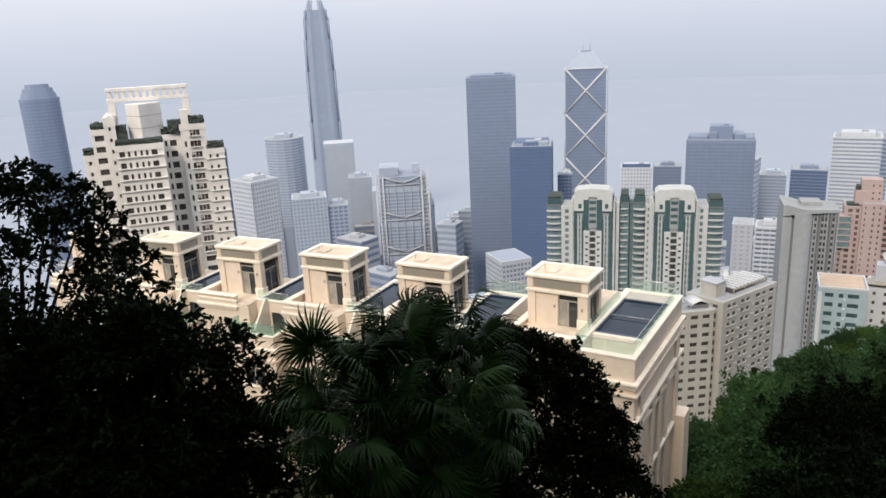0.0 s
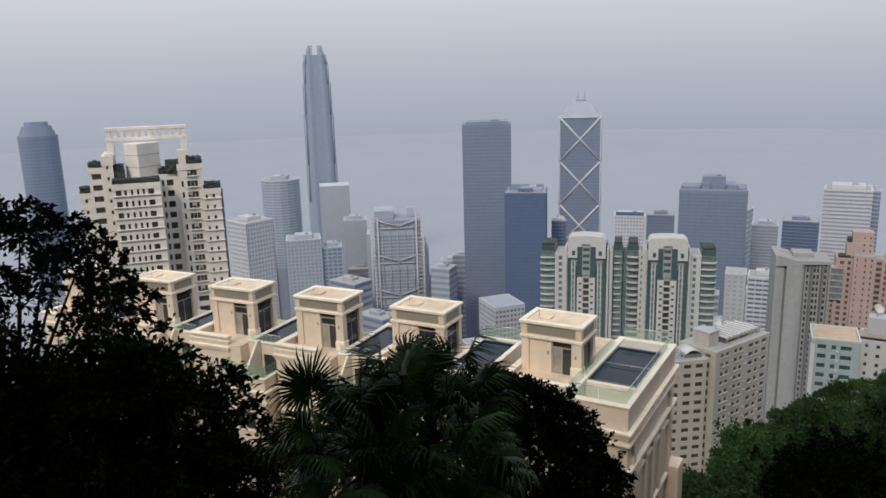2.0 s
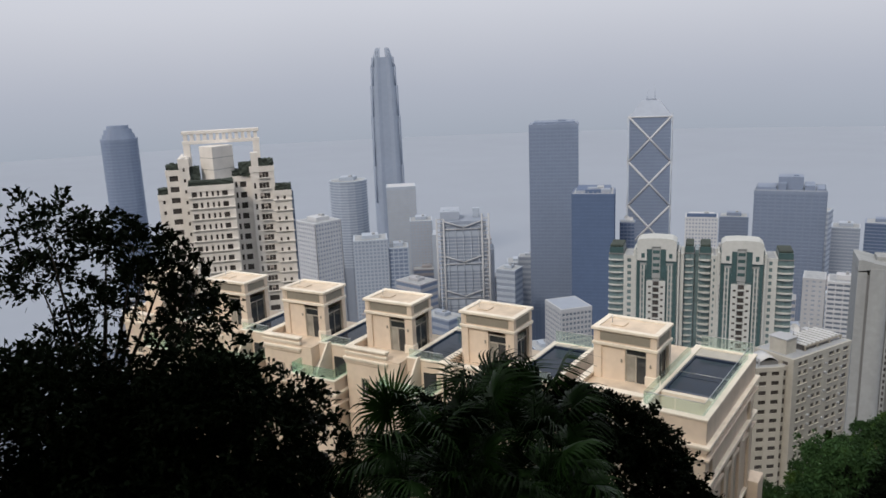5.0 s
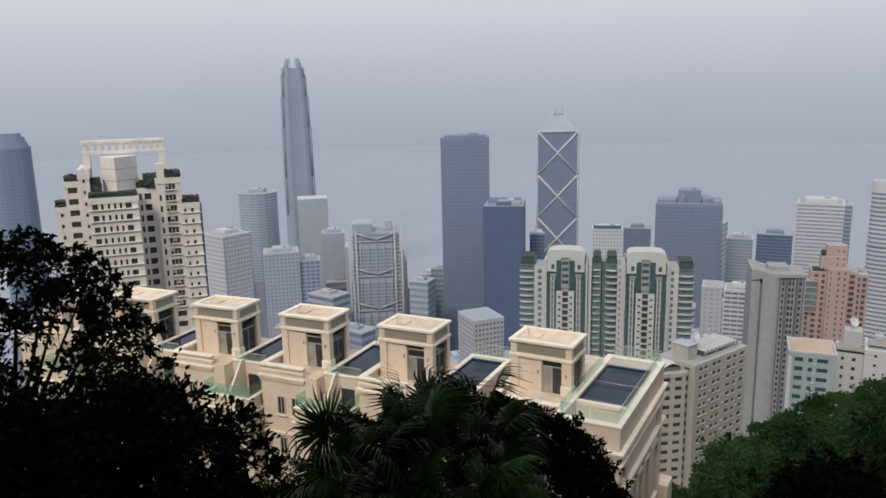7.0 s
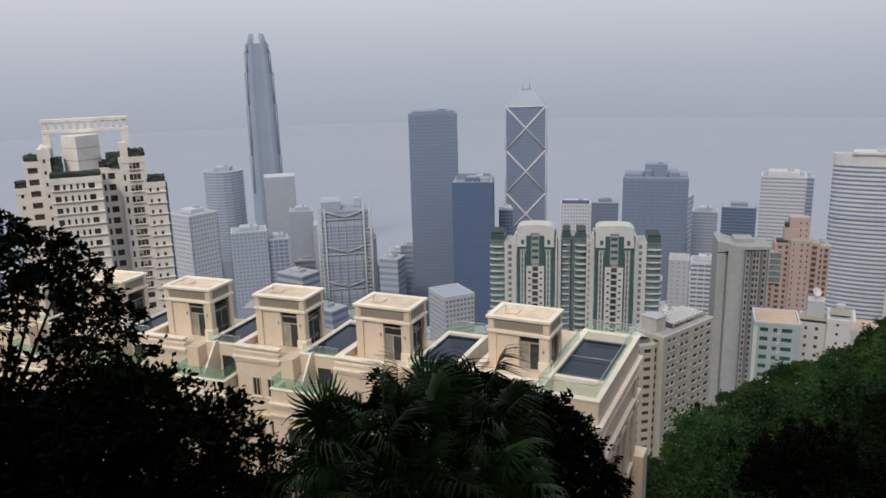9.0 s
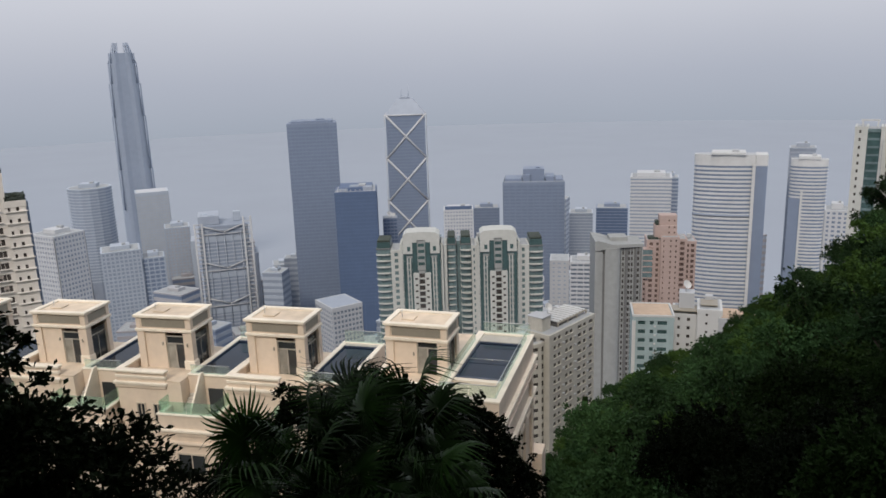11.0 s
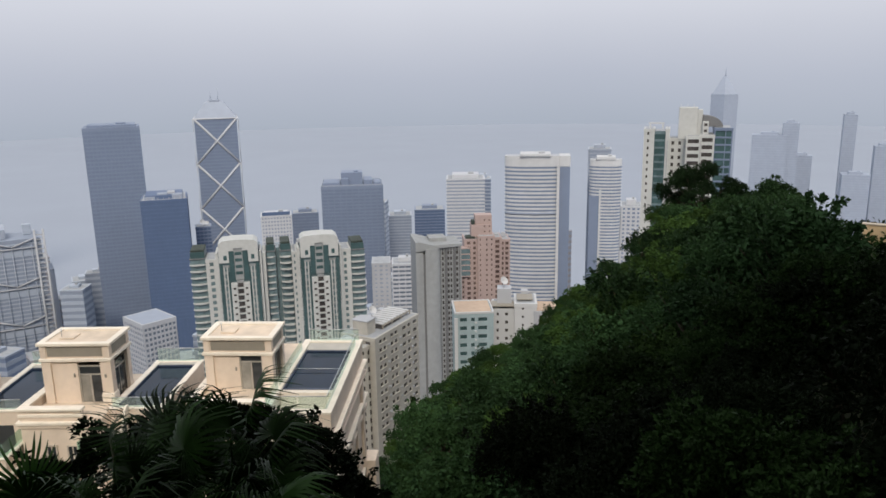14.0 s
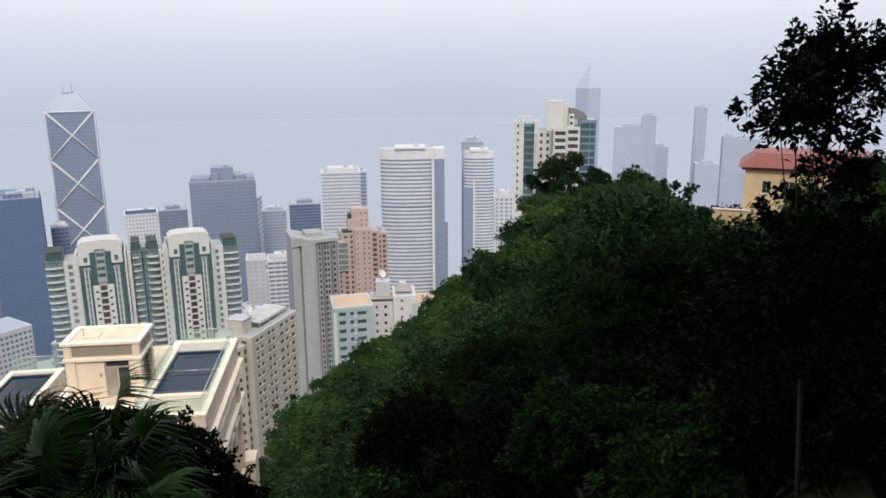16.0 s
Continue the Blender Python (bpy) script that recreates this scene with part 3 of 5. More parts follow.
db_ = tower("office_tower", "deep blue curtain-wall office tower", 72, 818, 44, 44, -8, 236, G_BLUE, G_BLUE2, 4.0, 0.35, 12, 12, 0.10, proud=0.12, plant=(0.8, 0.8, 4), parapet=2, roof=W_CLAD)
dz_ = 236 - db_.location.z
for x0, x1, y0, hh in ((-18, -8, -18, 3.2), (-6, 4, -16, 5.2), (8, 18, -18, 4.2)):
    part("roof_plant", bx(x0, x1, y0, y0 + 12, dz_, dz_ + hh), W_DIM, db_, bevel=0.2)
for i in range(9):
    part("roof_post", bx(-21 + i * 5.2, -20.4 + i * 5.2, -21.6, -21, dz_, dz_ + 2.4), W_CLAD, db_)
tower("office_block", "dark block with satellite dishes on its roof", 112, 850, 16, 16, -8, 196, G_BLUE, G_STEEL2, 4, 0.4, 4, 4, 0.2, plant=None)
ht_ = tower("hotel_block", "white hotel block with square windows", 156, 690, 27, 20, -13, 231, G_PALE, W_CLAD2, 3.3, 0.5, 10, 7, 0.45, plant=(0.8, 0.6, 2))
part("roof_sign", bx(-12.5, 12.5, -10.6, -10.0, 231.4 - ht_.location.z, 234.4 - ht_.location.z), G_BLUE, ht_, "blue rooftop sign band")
tower("office_block", "dim haze-coloured blue office block", 259, 970, 34, 26, -15, 178, G_STEEL, G_STEEL2, 4, 0.4, pier=0)
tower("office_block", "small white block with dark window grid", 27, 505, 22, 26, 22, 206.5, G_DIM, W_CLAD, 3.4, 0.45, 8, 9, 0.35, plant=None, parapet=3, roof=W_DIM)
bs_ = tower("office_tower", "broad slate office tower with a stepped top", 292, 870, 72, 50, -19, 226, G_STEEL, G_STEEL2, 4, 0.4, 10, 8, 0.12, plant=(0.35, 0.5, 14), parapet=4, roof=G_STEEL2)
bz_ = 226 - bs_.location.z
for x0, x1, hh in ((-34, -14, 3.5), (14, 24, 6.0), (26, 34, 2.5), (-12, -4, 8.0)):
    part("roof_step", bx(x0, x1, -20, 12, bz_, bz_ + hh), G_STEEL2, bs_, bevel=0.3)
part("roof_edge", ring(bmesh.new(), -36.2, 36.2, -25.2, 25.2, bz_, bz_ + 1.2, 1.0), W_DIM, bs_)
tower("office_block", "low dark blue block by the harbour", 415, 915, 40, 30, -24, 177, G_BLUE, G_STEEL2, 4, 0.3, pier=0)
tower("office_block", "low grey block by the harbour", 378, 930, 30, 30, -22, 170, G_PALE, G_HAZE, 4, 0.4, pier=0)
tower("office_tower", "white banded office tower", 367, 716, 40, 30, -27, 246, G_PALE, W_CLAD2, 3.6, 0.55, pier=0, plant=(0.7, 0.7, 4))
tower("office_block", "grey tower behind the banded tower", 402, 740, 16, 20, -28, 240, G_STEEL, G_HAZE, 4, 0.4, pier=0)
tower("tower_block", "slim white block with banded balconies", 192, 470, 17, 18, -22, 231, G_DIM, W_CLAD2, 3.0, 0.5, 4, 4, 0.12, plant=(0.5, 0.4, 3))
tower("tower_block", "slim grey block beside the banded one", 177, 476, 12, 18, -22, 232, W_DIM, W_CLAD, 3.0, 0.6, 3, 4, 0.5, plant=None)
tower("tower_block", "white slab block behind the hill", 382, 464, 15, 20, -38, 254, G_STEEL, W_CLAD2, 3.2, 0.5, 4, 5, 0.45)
tower("office_tower", "dim narrow haze-coloured office tower", 515, 680, 24, 24, -36, 271, G_PALE, G_PALE2, 4, 0.4, pier=0)

# the curved white tower and its slim sister
cyl = [(math.cos(a) * 26, math.copysign(abs(math.sin(a)) ** 0.75, math.sin(a)) * 9) for a in (2 * math.pi * (i + 0.5) / 40 for i in range(40))]
tc_ = tower("curved_tower", "white curved tower with floor bands", 353.2, 557.3, 52, 44, -32, 285, G_STEEL, W_WHITE, 3.4, 0.52, pier=0, shape=cyl, parapet=9, plant=(0.5, 0.5, 2), roof=W_CLAD, shown=200)
part("shear_wall", bx(18.2, 20.6, -9.6, 9, 0, 212), W_WHITE, tc_)
part("blue_flank", bx(20.6, 29.5, -7, 10, 0, 211), G_STEEL2, tc_)
part("flank_band", bx(20.6, 29.7, -7.2, 10.2, 211, 220.4), W_WHITE, tc_, bevel=0.3)
part("service_band", prism(bmesh.new(), [(x * 1.02, y * 1.04) for x, y in cyl], 169, 171.5, smooth_sides=True), G_PALE, tc_)
cyl2 = [(math.cos(a) * 16, math.copysign(abs(math.sin(a)) ** 0.75, math.sin(a)) * 8) for a in (2 * math.pi * (i + 0.5) / 24 for i in range(24))]
tc2 = tower("curved_tower", "slim white curved tower with a blank side", 490, 636, 32, 30, -37, 265, G_STEEL, W_WHITE, 3.4, 0.5, pier=0, shape=cyl2, parapet=7, plant=(0.6, 0.6, 3), roof=W_CLAD)
part("blue_flank", bx(-16, -6, -8.0, 0, 0, 196), G_STEEL2, tc2)
part("shear_wall", bx(-6, -4, -8.6, 0, 0, 203), W_WHITE, tc2)

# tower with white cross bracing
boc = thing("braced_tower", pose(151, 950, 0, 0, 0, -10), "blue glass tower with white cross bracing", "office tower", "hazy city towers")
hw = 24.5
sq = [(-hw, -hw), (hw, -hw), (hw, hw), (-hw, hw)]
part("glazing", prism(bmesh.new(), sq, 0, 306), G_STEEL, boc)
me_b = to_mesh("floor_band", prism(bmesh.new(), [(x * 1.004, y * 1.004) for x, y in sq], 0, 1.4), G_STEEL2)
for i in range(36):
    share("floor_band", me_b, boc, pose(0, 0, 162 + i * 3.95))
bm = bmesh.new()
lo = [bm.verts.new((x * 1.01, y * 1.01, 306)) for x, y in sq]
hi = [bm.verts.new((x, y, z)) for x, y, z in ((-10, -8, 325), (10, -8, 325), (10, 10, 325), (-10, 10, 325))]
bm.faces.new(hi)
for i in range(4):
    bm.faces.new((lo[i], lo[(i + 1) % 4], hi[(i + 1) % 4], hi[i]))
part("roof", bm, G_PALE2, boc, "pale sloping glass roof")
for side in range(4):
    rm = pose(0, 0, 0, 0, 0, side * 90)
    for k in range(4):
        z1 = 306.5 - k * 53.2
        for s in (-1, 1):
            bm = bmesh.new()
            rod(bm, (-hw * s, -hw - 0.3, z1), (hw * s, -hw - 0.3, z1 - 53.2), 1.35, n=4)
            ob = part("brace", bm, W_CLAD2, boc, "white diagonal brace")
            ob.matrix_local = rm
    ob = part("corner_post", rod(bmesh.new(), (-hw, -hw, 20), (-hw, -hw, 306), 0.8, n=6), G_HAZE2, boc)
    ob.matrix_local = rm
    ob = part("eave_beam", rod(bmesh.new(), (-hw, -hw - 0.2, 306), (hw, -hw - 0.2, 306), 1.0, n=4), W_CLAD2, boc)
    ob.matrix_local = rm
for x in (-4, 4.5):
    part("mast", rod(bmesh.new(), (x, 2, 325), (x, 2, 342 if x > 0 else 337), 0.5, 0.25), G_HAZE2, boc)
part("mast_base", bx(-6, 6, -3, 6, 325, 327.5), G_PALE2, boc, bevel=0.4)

# very tall tapering tower; its fade into haze is a paler base colour
G_TALL = paint("haze_tinted_tall_tower_glass", (0.235, 0.282, 0.365), 0.5)
G_TALL2 = paint("haze_tinted_tall_tower_fin", (0.265, 0.312, 0.395), 0.5)
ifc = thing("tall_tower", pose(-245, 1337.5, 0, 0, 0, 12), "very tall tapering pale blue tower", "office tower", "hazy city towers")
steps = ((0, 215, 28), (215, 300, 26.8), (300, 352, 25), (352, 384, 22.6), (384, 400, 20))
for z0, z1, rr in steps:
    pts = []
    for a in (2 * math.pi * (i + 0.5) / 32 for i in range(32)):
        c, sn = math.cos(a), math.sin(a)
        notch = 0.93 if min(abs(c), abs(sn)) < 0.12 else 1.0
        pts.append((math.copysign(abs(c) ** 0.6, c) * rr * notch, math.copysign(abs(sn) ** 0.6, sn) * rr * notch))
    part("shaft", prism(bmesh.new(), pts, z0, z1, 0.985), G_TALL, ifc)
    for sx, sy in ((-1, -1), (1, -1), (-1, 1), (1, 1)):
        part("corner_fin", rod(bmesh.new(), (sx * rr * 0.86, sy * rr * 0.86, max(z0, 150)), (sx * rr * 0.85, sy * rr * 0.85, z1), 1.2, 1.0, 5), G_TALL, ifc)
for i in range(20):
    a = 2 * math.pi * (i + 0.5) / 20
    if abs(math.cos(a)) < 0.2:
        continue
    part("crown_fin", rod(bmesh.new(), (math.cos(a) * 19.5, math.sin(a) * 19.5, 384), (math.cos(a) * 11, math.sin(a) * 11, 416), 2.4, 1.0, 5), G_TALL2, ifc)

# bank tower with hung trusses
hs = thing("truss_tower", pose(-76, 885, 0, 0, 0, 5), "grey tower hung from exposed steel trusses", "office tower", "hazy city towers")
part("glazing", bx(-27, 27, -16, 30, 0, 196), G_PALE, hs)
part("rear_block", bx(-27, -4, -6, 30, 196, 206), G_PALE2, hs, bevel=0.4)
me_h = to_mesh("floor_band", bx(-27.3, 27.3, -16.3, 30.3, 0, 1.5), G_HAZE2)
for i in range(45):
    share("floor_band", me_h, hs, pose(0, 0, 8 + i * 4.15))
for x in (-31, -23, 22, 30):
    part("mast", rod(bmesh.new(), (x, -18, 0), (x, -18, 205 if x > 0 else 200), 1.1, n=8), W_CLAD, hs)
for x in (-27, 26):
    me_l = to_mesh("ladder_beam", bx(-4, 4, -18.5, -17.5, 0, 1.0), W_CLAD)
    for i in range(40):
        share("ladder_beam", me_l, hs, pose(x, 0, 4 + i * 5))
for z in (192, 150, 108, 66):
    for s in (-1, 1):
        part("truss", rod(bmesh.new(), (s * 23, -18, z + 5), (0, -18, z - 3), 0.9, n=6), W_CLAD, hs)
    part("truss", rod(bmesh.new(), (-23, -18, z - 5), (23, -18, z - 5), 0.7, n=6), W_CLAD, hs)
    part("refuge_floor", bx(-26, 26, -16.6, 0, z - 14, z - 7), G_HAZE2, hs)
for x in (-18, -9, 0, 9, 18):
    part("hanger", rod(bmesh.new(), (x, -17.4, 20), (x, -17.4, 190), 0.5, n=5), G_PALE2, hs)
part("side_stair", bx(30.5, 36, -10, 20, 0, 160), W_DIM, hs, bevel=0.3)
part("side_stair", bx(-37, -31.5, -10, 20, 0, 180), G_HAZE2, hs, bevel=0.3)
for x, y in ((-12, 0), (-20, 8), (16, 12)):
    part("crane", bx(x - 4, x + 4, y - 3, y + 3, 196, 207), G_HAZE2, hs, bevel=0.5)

# faint skyline beyond the hill, its mist painted as base colour
for x, y, w, d, z, lab in ((1279, 1120, 66, 40, 216, "faint mist-coloured tower with a stepped top"), (1310, 1095, 30, 40, 240, "faint mist-coloured slab tower on the far skyline"),
                           (1530, 1126, 26, 26, 246, "faint narrow mist-coloured tower"), (1480, 1010, 30, 30, 190, "faint mist-coloured tower on the far skyline"),
                           (1430, 1160, 40, 30, 160, "faint mist-coloured block on the far skyline"), (1600, 1050, 60, 40, 175, "faint mist-coloured block on the far skyline"),
                           (1180, 1240, 40, 40, 170, "faint mist-coloured block on the far skyline"), (1390, 1000, 50, 40, 140, "faint mist-coloured block on the far skyline"), (1650, 900, 40, 40, 200, "faint mist-coloured tower on the far skyline")):
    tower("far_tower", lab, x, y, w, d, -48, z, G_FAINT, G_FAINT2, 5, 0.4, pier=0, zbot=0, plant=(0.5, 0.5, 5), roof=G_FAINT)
cp = thing("spire_tower", pose(1360, 1327, 0, 0, 0, -45), "faint mist-coloured tower with a pyramid spire", "office tower", "hazy city towers")
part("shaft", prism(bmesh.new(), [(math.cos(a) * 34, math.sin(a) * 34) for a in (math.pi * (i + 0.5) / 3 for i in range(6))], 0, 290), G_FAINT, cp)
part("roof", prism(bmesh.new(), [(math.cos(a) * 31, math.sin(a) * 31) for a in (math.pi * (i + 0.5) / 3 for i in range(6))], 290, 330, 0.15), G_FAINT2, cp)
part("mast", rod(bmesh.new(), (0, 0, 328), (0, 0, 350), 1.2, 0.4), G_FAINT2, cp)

# low blocks of the city floor, in tones that carry the haze
rng = random.Random(5)
used = []
W_TAUPE = paint("haze_tinted_taupe_render", (0.27, 0.265, 0.285))
low_mats = ((G_STEEL, W_BROWN), (G_PALE, G_HAZE2), (G_STEEL, W_TAUPE), (G_STEEL, W_DIM), (W_DIM, W_TAUPE))
for i in range(1500):
    az, r = radians(rng.uniform(-34, 42)), rng.uniform(480, 1090)
    x, y = r * math.sin(az), r * math.cos(az)
    if any(math.hypot(x - a, y - b) < 38 for a, b in used) or len(used) > 95:
        continue
    if any(math.hypot(x - a, y - b) < 52 for a, b in ((-530, 963), (-165, 577), (-258, 1075), (-175, 1040), (-179, 835), (-76, 885), (34, 922), (72, 818), (151, 950),
                                                      (156, 690), (27, 505), (292, 870), (367, 716), (349, 560), (490, 636), (515, 680))):
        continue
    used.append((x, y))
    gm, wm = low_mats[rng.randrange(5)]
    gz = ground_z(x, y)
    tower("low_block", "haze-coloured low city block among the towers", x, y, rng.uniform(18, 34), rng.uniform(16, 28), rng.uniform(-40, 30), (gz + rng.uniform(35, 80)) if r < 700 else rng.uniform(80, 140 if 0 < math.degrees(az) < 13 else 178),
          gm, wm, 7.0, 0.5, pier=0, plant=(0.4, 0.4, 3))

# ---- nearer residential blocks ----
TAN = paint("warm_white_paint", (0.69, 0.665, 0.635), scale=0.5, stain=0.08, streak=True)
TANG = paint("grey_cream_paint", (0.41, 0.40, 0.365), scale=0.5, stain=0.10, streak=True)
WINDK = mat("dark_window", (0.060, 0.055, 0.054), 0.2, var=0.6, scale=0.5)
WINGR = mat("greenish_window", (0.055, 0.10, 0.105), 0.2, var=0.35, scale=0.4)
GREENW = paint("green_tile_and_glass", (0.050, 0.092, 0.098), 0.3, var=0.2, scale=0.5)
WHITEP = paint("white_balcony_paint", (0.46, 0.475, 0.465), scale=0.5, stain=0.06)
PINK = paint("pink_tile_facade", (0.385, 0.30, 0.28), scale=0.5, stain=0.05)
BLUEP = paint("light_blue_paint", (0.31, 0.40, 0.43), scale=0.5, stain=0.10, streak=True)
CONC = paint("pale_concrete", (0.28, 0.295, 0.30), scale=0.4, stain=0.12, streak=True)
# The pale concrete again at half tone, with shade put into the colour.
CONCD = paint("shade_toned_concrete", (0.15, 0.155, 0.16), scale=0.4, stain=0.12, streak=True)
GLASSGR = mat("grey_green_glass", (0.13, 0.185, 0.20), 0.2, var=0.3, scale=0.4)
PLANTS = mat("roof_planting", (0.035, 0.047, 0.040), 0.9, var=0.5, scale=1.5)
RUST = paint("terracotta_roof_screed", (0.42, 0.32, 0.24), var=0.15, scale=0.5)


def slab_block(t, x0, x1, y0, y1, z0, z1, glass, wall, cols, floor_h=3.0, band=0.5, name="wing", side_cols=(), proud=0.35, cap=1.4, ledge=None, floors=99):
    """One volume of a block: window columns cols (from, to) on its front, side_cols on both flanks, a spandrel a floor."""
    wing = new(name)
    wing.parent = t
    wing.matrix_local = pose(0, 0, 0)
    part("glazing", bx(x0, x1, y0, y1, z0, z1 - 0.4), glass, wing)
    edges = [x0 - proud] + [c for ab in cols for c in ab] + [x1 + proud]
    for a, b in zip(edges[::2], edges[1::2]):
        if b - a > 0.05:
            part("pier", bx(a, b, y0 - proud, y0 + 0.1, z0, z1 - cap), wall, wing)
    edges = [y0 - proud + 0.02] + [c for ab in side_cols for c in ab] + [y1]
    for a, b in zip(edges[::2], edges[1::2]):
        if b - a > 0.05:
            part("pier", bx(x0 - proud + 0.01, x0 + 0.1, a, b, z0, z1 - cap), wall, wing)
            part("pier", bx(x1 - 0.1, x1 + proud - 0.01, a, b, z0, z1 - cap), wall, wing)
    me = to_mesh("spandrel", bx(x0 - proud + 0.04, x1 + proud - 0.04, y0 - proud + 0.04, y1, 0, floor_h * band), wall)
    n = min(floors, int((z1 - cap - z0) / floor_h))
    if n == floors:
        part("lower_wall", bx(x0 - proud + 0.03, x1 + proud - 0.03, y0 - proud + 0.03, y1 - 0.02, z0, z1 - cap - n * floor_h), wall, wing)
    for i in range(n):
        share("spandrel", me, wing, pose(0, 0, z1 - cap - (i + 1) * floor_h))
    if ledge:
        me = to_mesh("ledge", bx(ledge[0], ledge[1], y0 - proud - 0.35, y0 - proud + 0.02, 0, 0.22), wall)
        for i in range(n):
            share("ledge", me, wing, pose(0, 0, z1 - cap - (i + 1) * floor_h + floor_h * band - 0.22))
    part("parapet", bx(x0 - proud - 0.12, x1 + proud + 0.12, y0 - proud - 0.12, y1 + 0.1, z1 - cap, z1), wall, wing)
    part("roof", bx(x0 + 0.3, x1 - 0.3, y0 + 0.3, y1 - 0.3, z1 - 0.1, z1 + 0.06), ROOFGREY, wing)
    return wing


# warm white stepped tower with a roof frame
wt_ = thing("apartment_tower", pose(-73.6, 175.6, -3.3, 0, 0, 21), "warm white stepped apartment tower with roof frame", "apartment tower")
zb, FH = 225, 2.62
slab_block(wt_, -14.6, -12.4, 1.6, 14, zb, 339, WINDK, TAN, ((-14.0, -13.4),), FH, 0.66, floors=14)
slab_block(wt_, -12.2, -9.5, 1.0, 14, zb, 344.8, WINDK, TAN, ((-11.9, -9.9),), FH, 0.50, floors=16)
slab_block(wt_, -9.1, -7.5, 0.2, 14, zb, 347.4, WINDK, TAN, ((-8.6, -8.1),), FH, 0.68, cap=2.2, floors=17)
slab_block(wt_, -7.2, 2.4, -4.5, 10, zb, 341.3, WINDK, TAN, ((-6.9, -5.7), (-5.1, -4.55), (-3.7, -3.2), (-2.4, -1.9), (-1.2, -0.7), (0.0, 1.3)), FH, 0.52, ledge=(-7.6, 2.8), side_cols=((-3.4, -2.6), (-1.2, -0.2)), floors=15)
slab_block(wt_, 2.7, 6.8, 2.6, 14, zb, 342.2, WINDK, TAN, ((3.1, 3.6), (4.2, 5.7)), FH, 0.44, floors=15)
slab_block(wt_, 7.2, 12.2, 0.9, 14, zb, 344.4, WINDK, TAN, ((7.5, 8.0), (8.8, 11.2)), FH, 0.46, floors=16)
slab_block(wt_, 12.5, 15.9, 0.6, 14, zb, 338.2, WINDK, TAN, ((12.7, 13.2), (14.3, 14.9)), FH, 0.66, side_cols=((3, 5), (8, 10)), ledge=(11.9, 16.5), floors=14)
me_f = to_mesh("window_bar", bx(-0.04, 0.04, -0.08, 0.02, 0, FH * 0.52), TAN)
me_s = to_mesh("bay_sill", bx(-1.35, 1.35, -0.45, 0.02, 0, 0.16), TAN)
me_t = to_mesh("blind", bx(-0.5, 0.5, -0.05, 0.01, 0, 0.7), paint("beige_window_blind", (0.42, 0.37, 0.34)))
for i in range(12):
    zf = 344.4 - 1.4 - (i + 1) * FH + FH * 0.46
    share("window_bar", me_f, wt_, pose(9.6, 0.9, zf))
    share("window_bar", me_f, wt_, pose(10.4, 0.9, zf))
    share("bay_sill", me_s, wt_, pose(10.0, 0.55, zf - 0.16))
    if i % 3 != 1:
        share("blind", me_t, wt_, pose(9.3 + 0.7 * (i % 2), 0.89, zf + 0.62))
part("roof_core", prism(bmesh.new(), [(-4.6, 3.2), (-1.5, -1.2), (3.3, 3.4), (0.2, 7.6)], 337, 349.9), TAN, wt_, bevel=0.1)
for z in (341.5, 344.3, 347.1):
    part("core_joint", prism(bmesh.new(), [(-4.65, 3.2), (-1.5, -1.27), (3.36, 3.4), (0.2, 7.67)], z, z + 0.12), CONC, wt_)
for x0, x1 in ((-8.7, -7.4), (7.3, 9.0)):
    part("roof_turret", bx(x0, x1, 0.6, 3.4, 341, 347.8), TAN, wt_, bevel=0.05)
for x0, x1 in ((-8.3, -6.7), (8.2, 9.8)):
    part("frame_leg", bx(x0, x1, 5, 7, 338, 350.4), TAN, wt_, bevel=0.05)
for z0, z1 in ((350.3, 351.1), (352.7, 353.5)):
    part("frame_beam", bx(-8.4, 9.9, 4.9, 7.1, z0, z1), TAN, wt_, bevel=0.05)
for i in range(12):
    x = -7.6 + i * 1.51
    part("frame_baluster", bx(x - 0.42, x + 0.42, 5.1, 6.9, 351.08, 352.72), TAN, wt_)
for a in ((-14.9, -12.3, 1.4, 4, 339, 340.4), (-12.4, -9.4, 0.8, 3.4, 344.8, 346.1), (-7.4, 2.6, -4.7, -2.4, 341.3, 342.3), (2.6, 6.9, 2.4, 6, 342.2, 343.6), (-7.4, -5.0, 0.4, 3, 342, 345.2), (4.4, 7.4, 1.5, 4, 342.2, 345.4), (9.2, 12.5, 0.7, 5, 344.4, 346.0), (12.4, 16.3, 0.4, 4, 338.2, 339.5)):
    bm = bx(*a)
    bmesh.ops.subdivide_edges(bm, edges=list(bm.edges), cuts=5, use_grid_fill=True)
    for v in bm.verts:
        v.co += Vector((rng.uniform(-0.25, 0.25), rng.uniform(-0.25, 0.25), rng.uniform(-0.4, 0.3)))
    part("roof_planting", bm, PLANTS, wt_, "dark green roof planting")
part("grey_flank", bx(16.3, 17.0, 4, 14, zb, 337.4), G_STEEL, wt_)

# green and white twin-topped complex
gc = thing("apartment_complex", pose(38.6, 357.9, -2, 0, 0, -12.6), "white and green twin-topped apartment complex with balconies", "apartment complex")
zg, GF = 165, 3.08


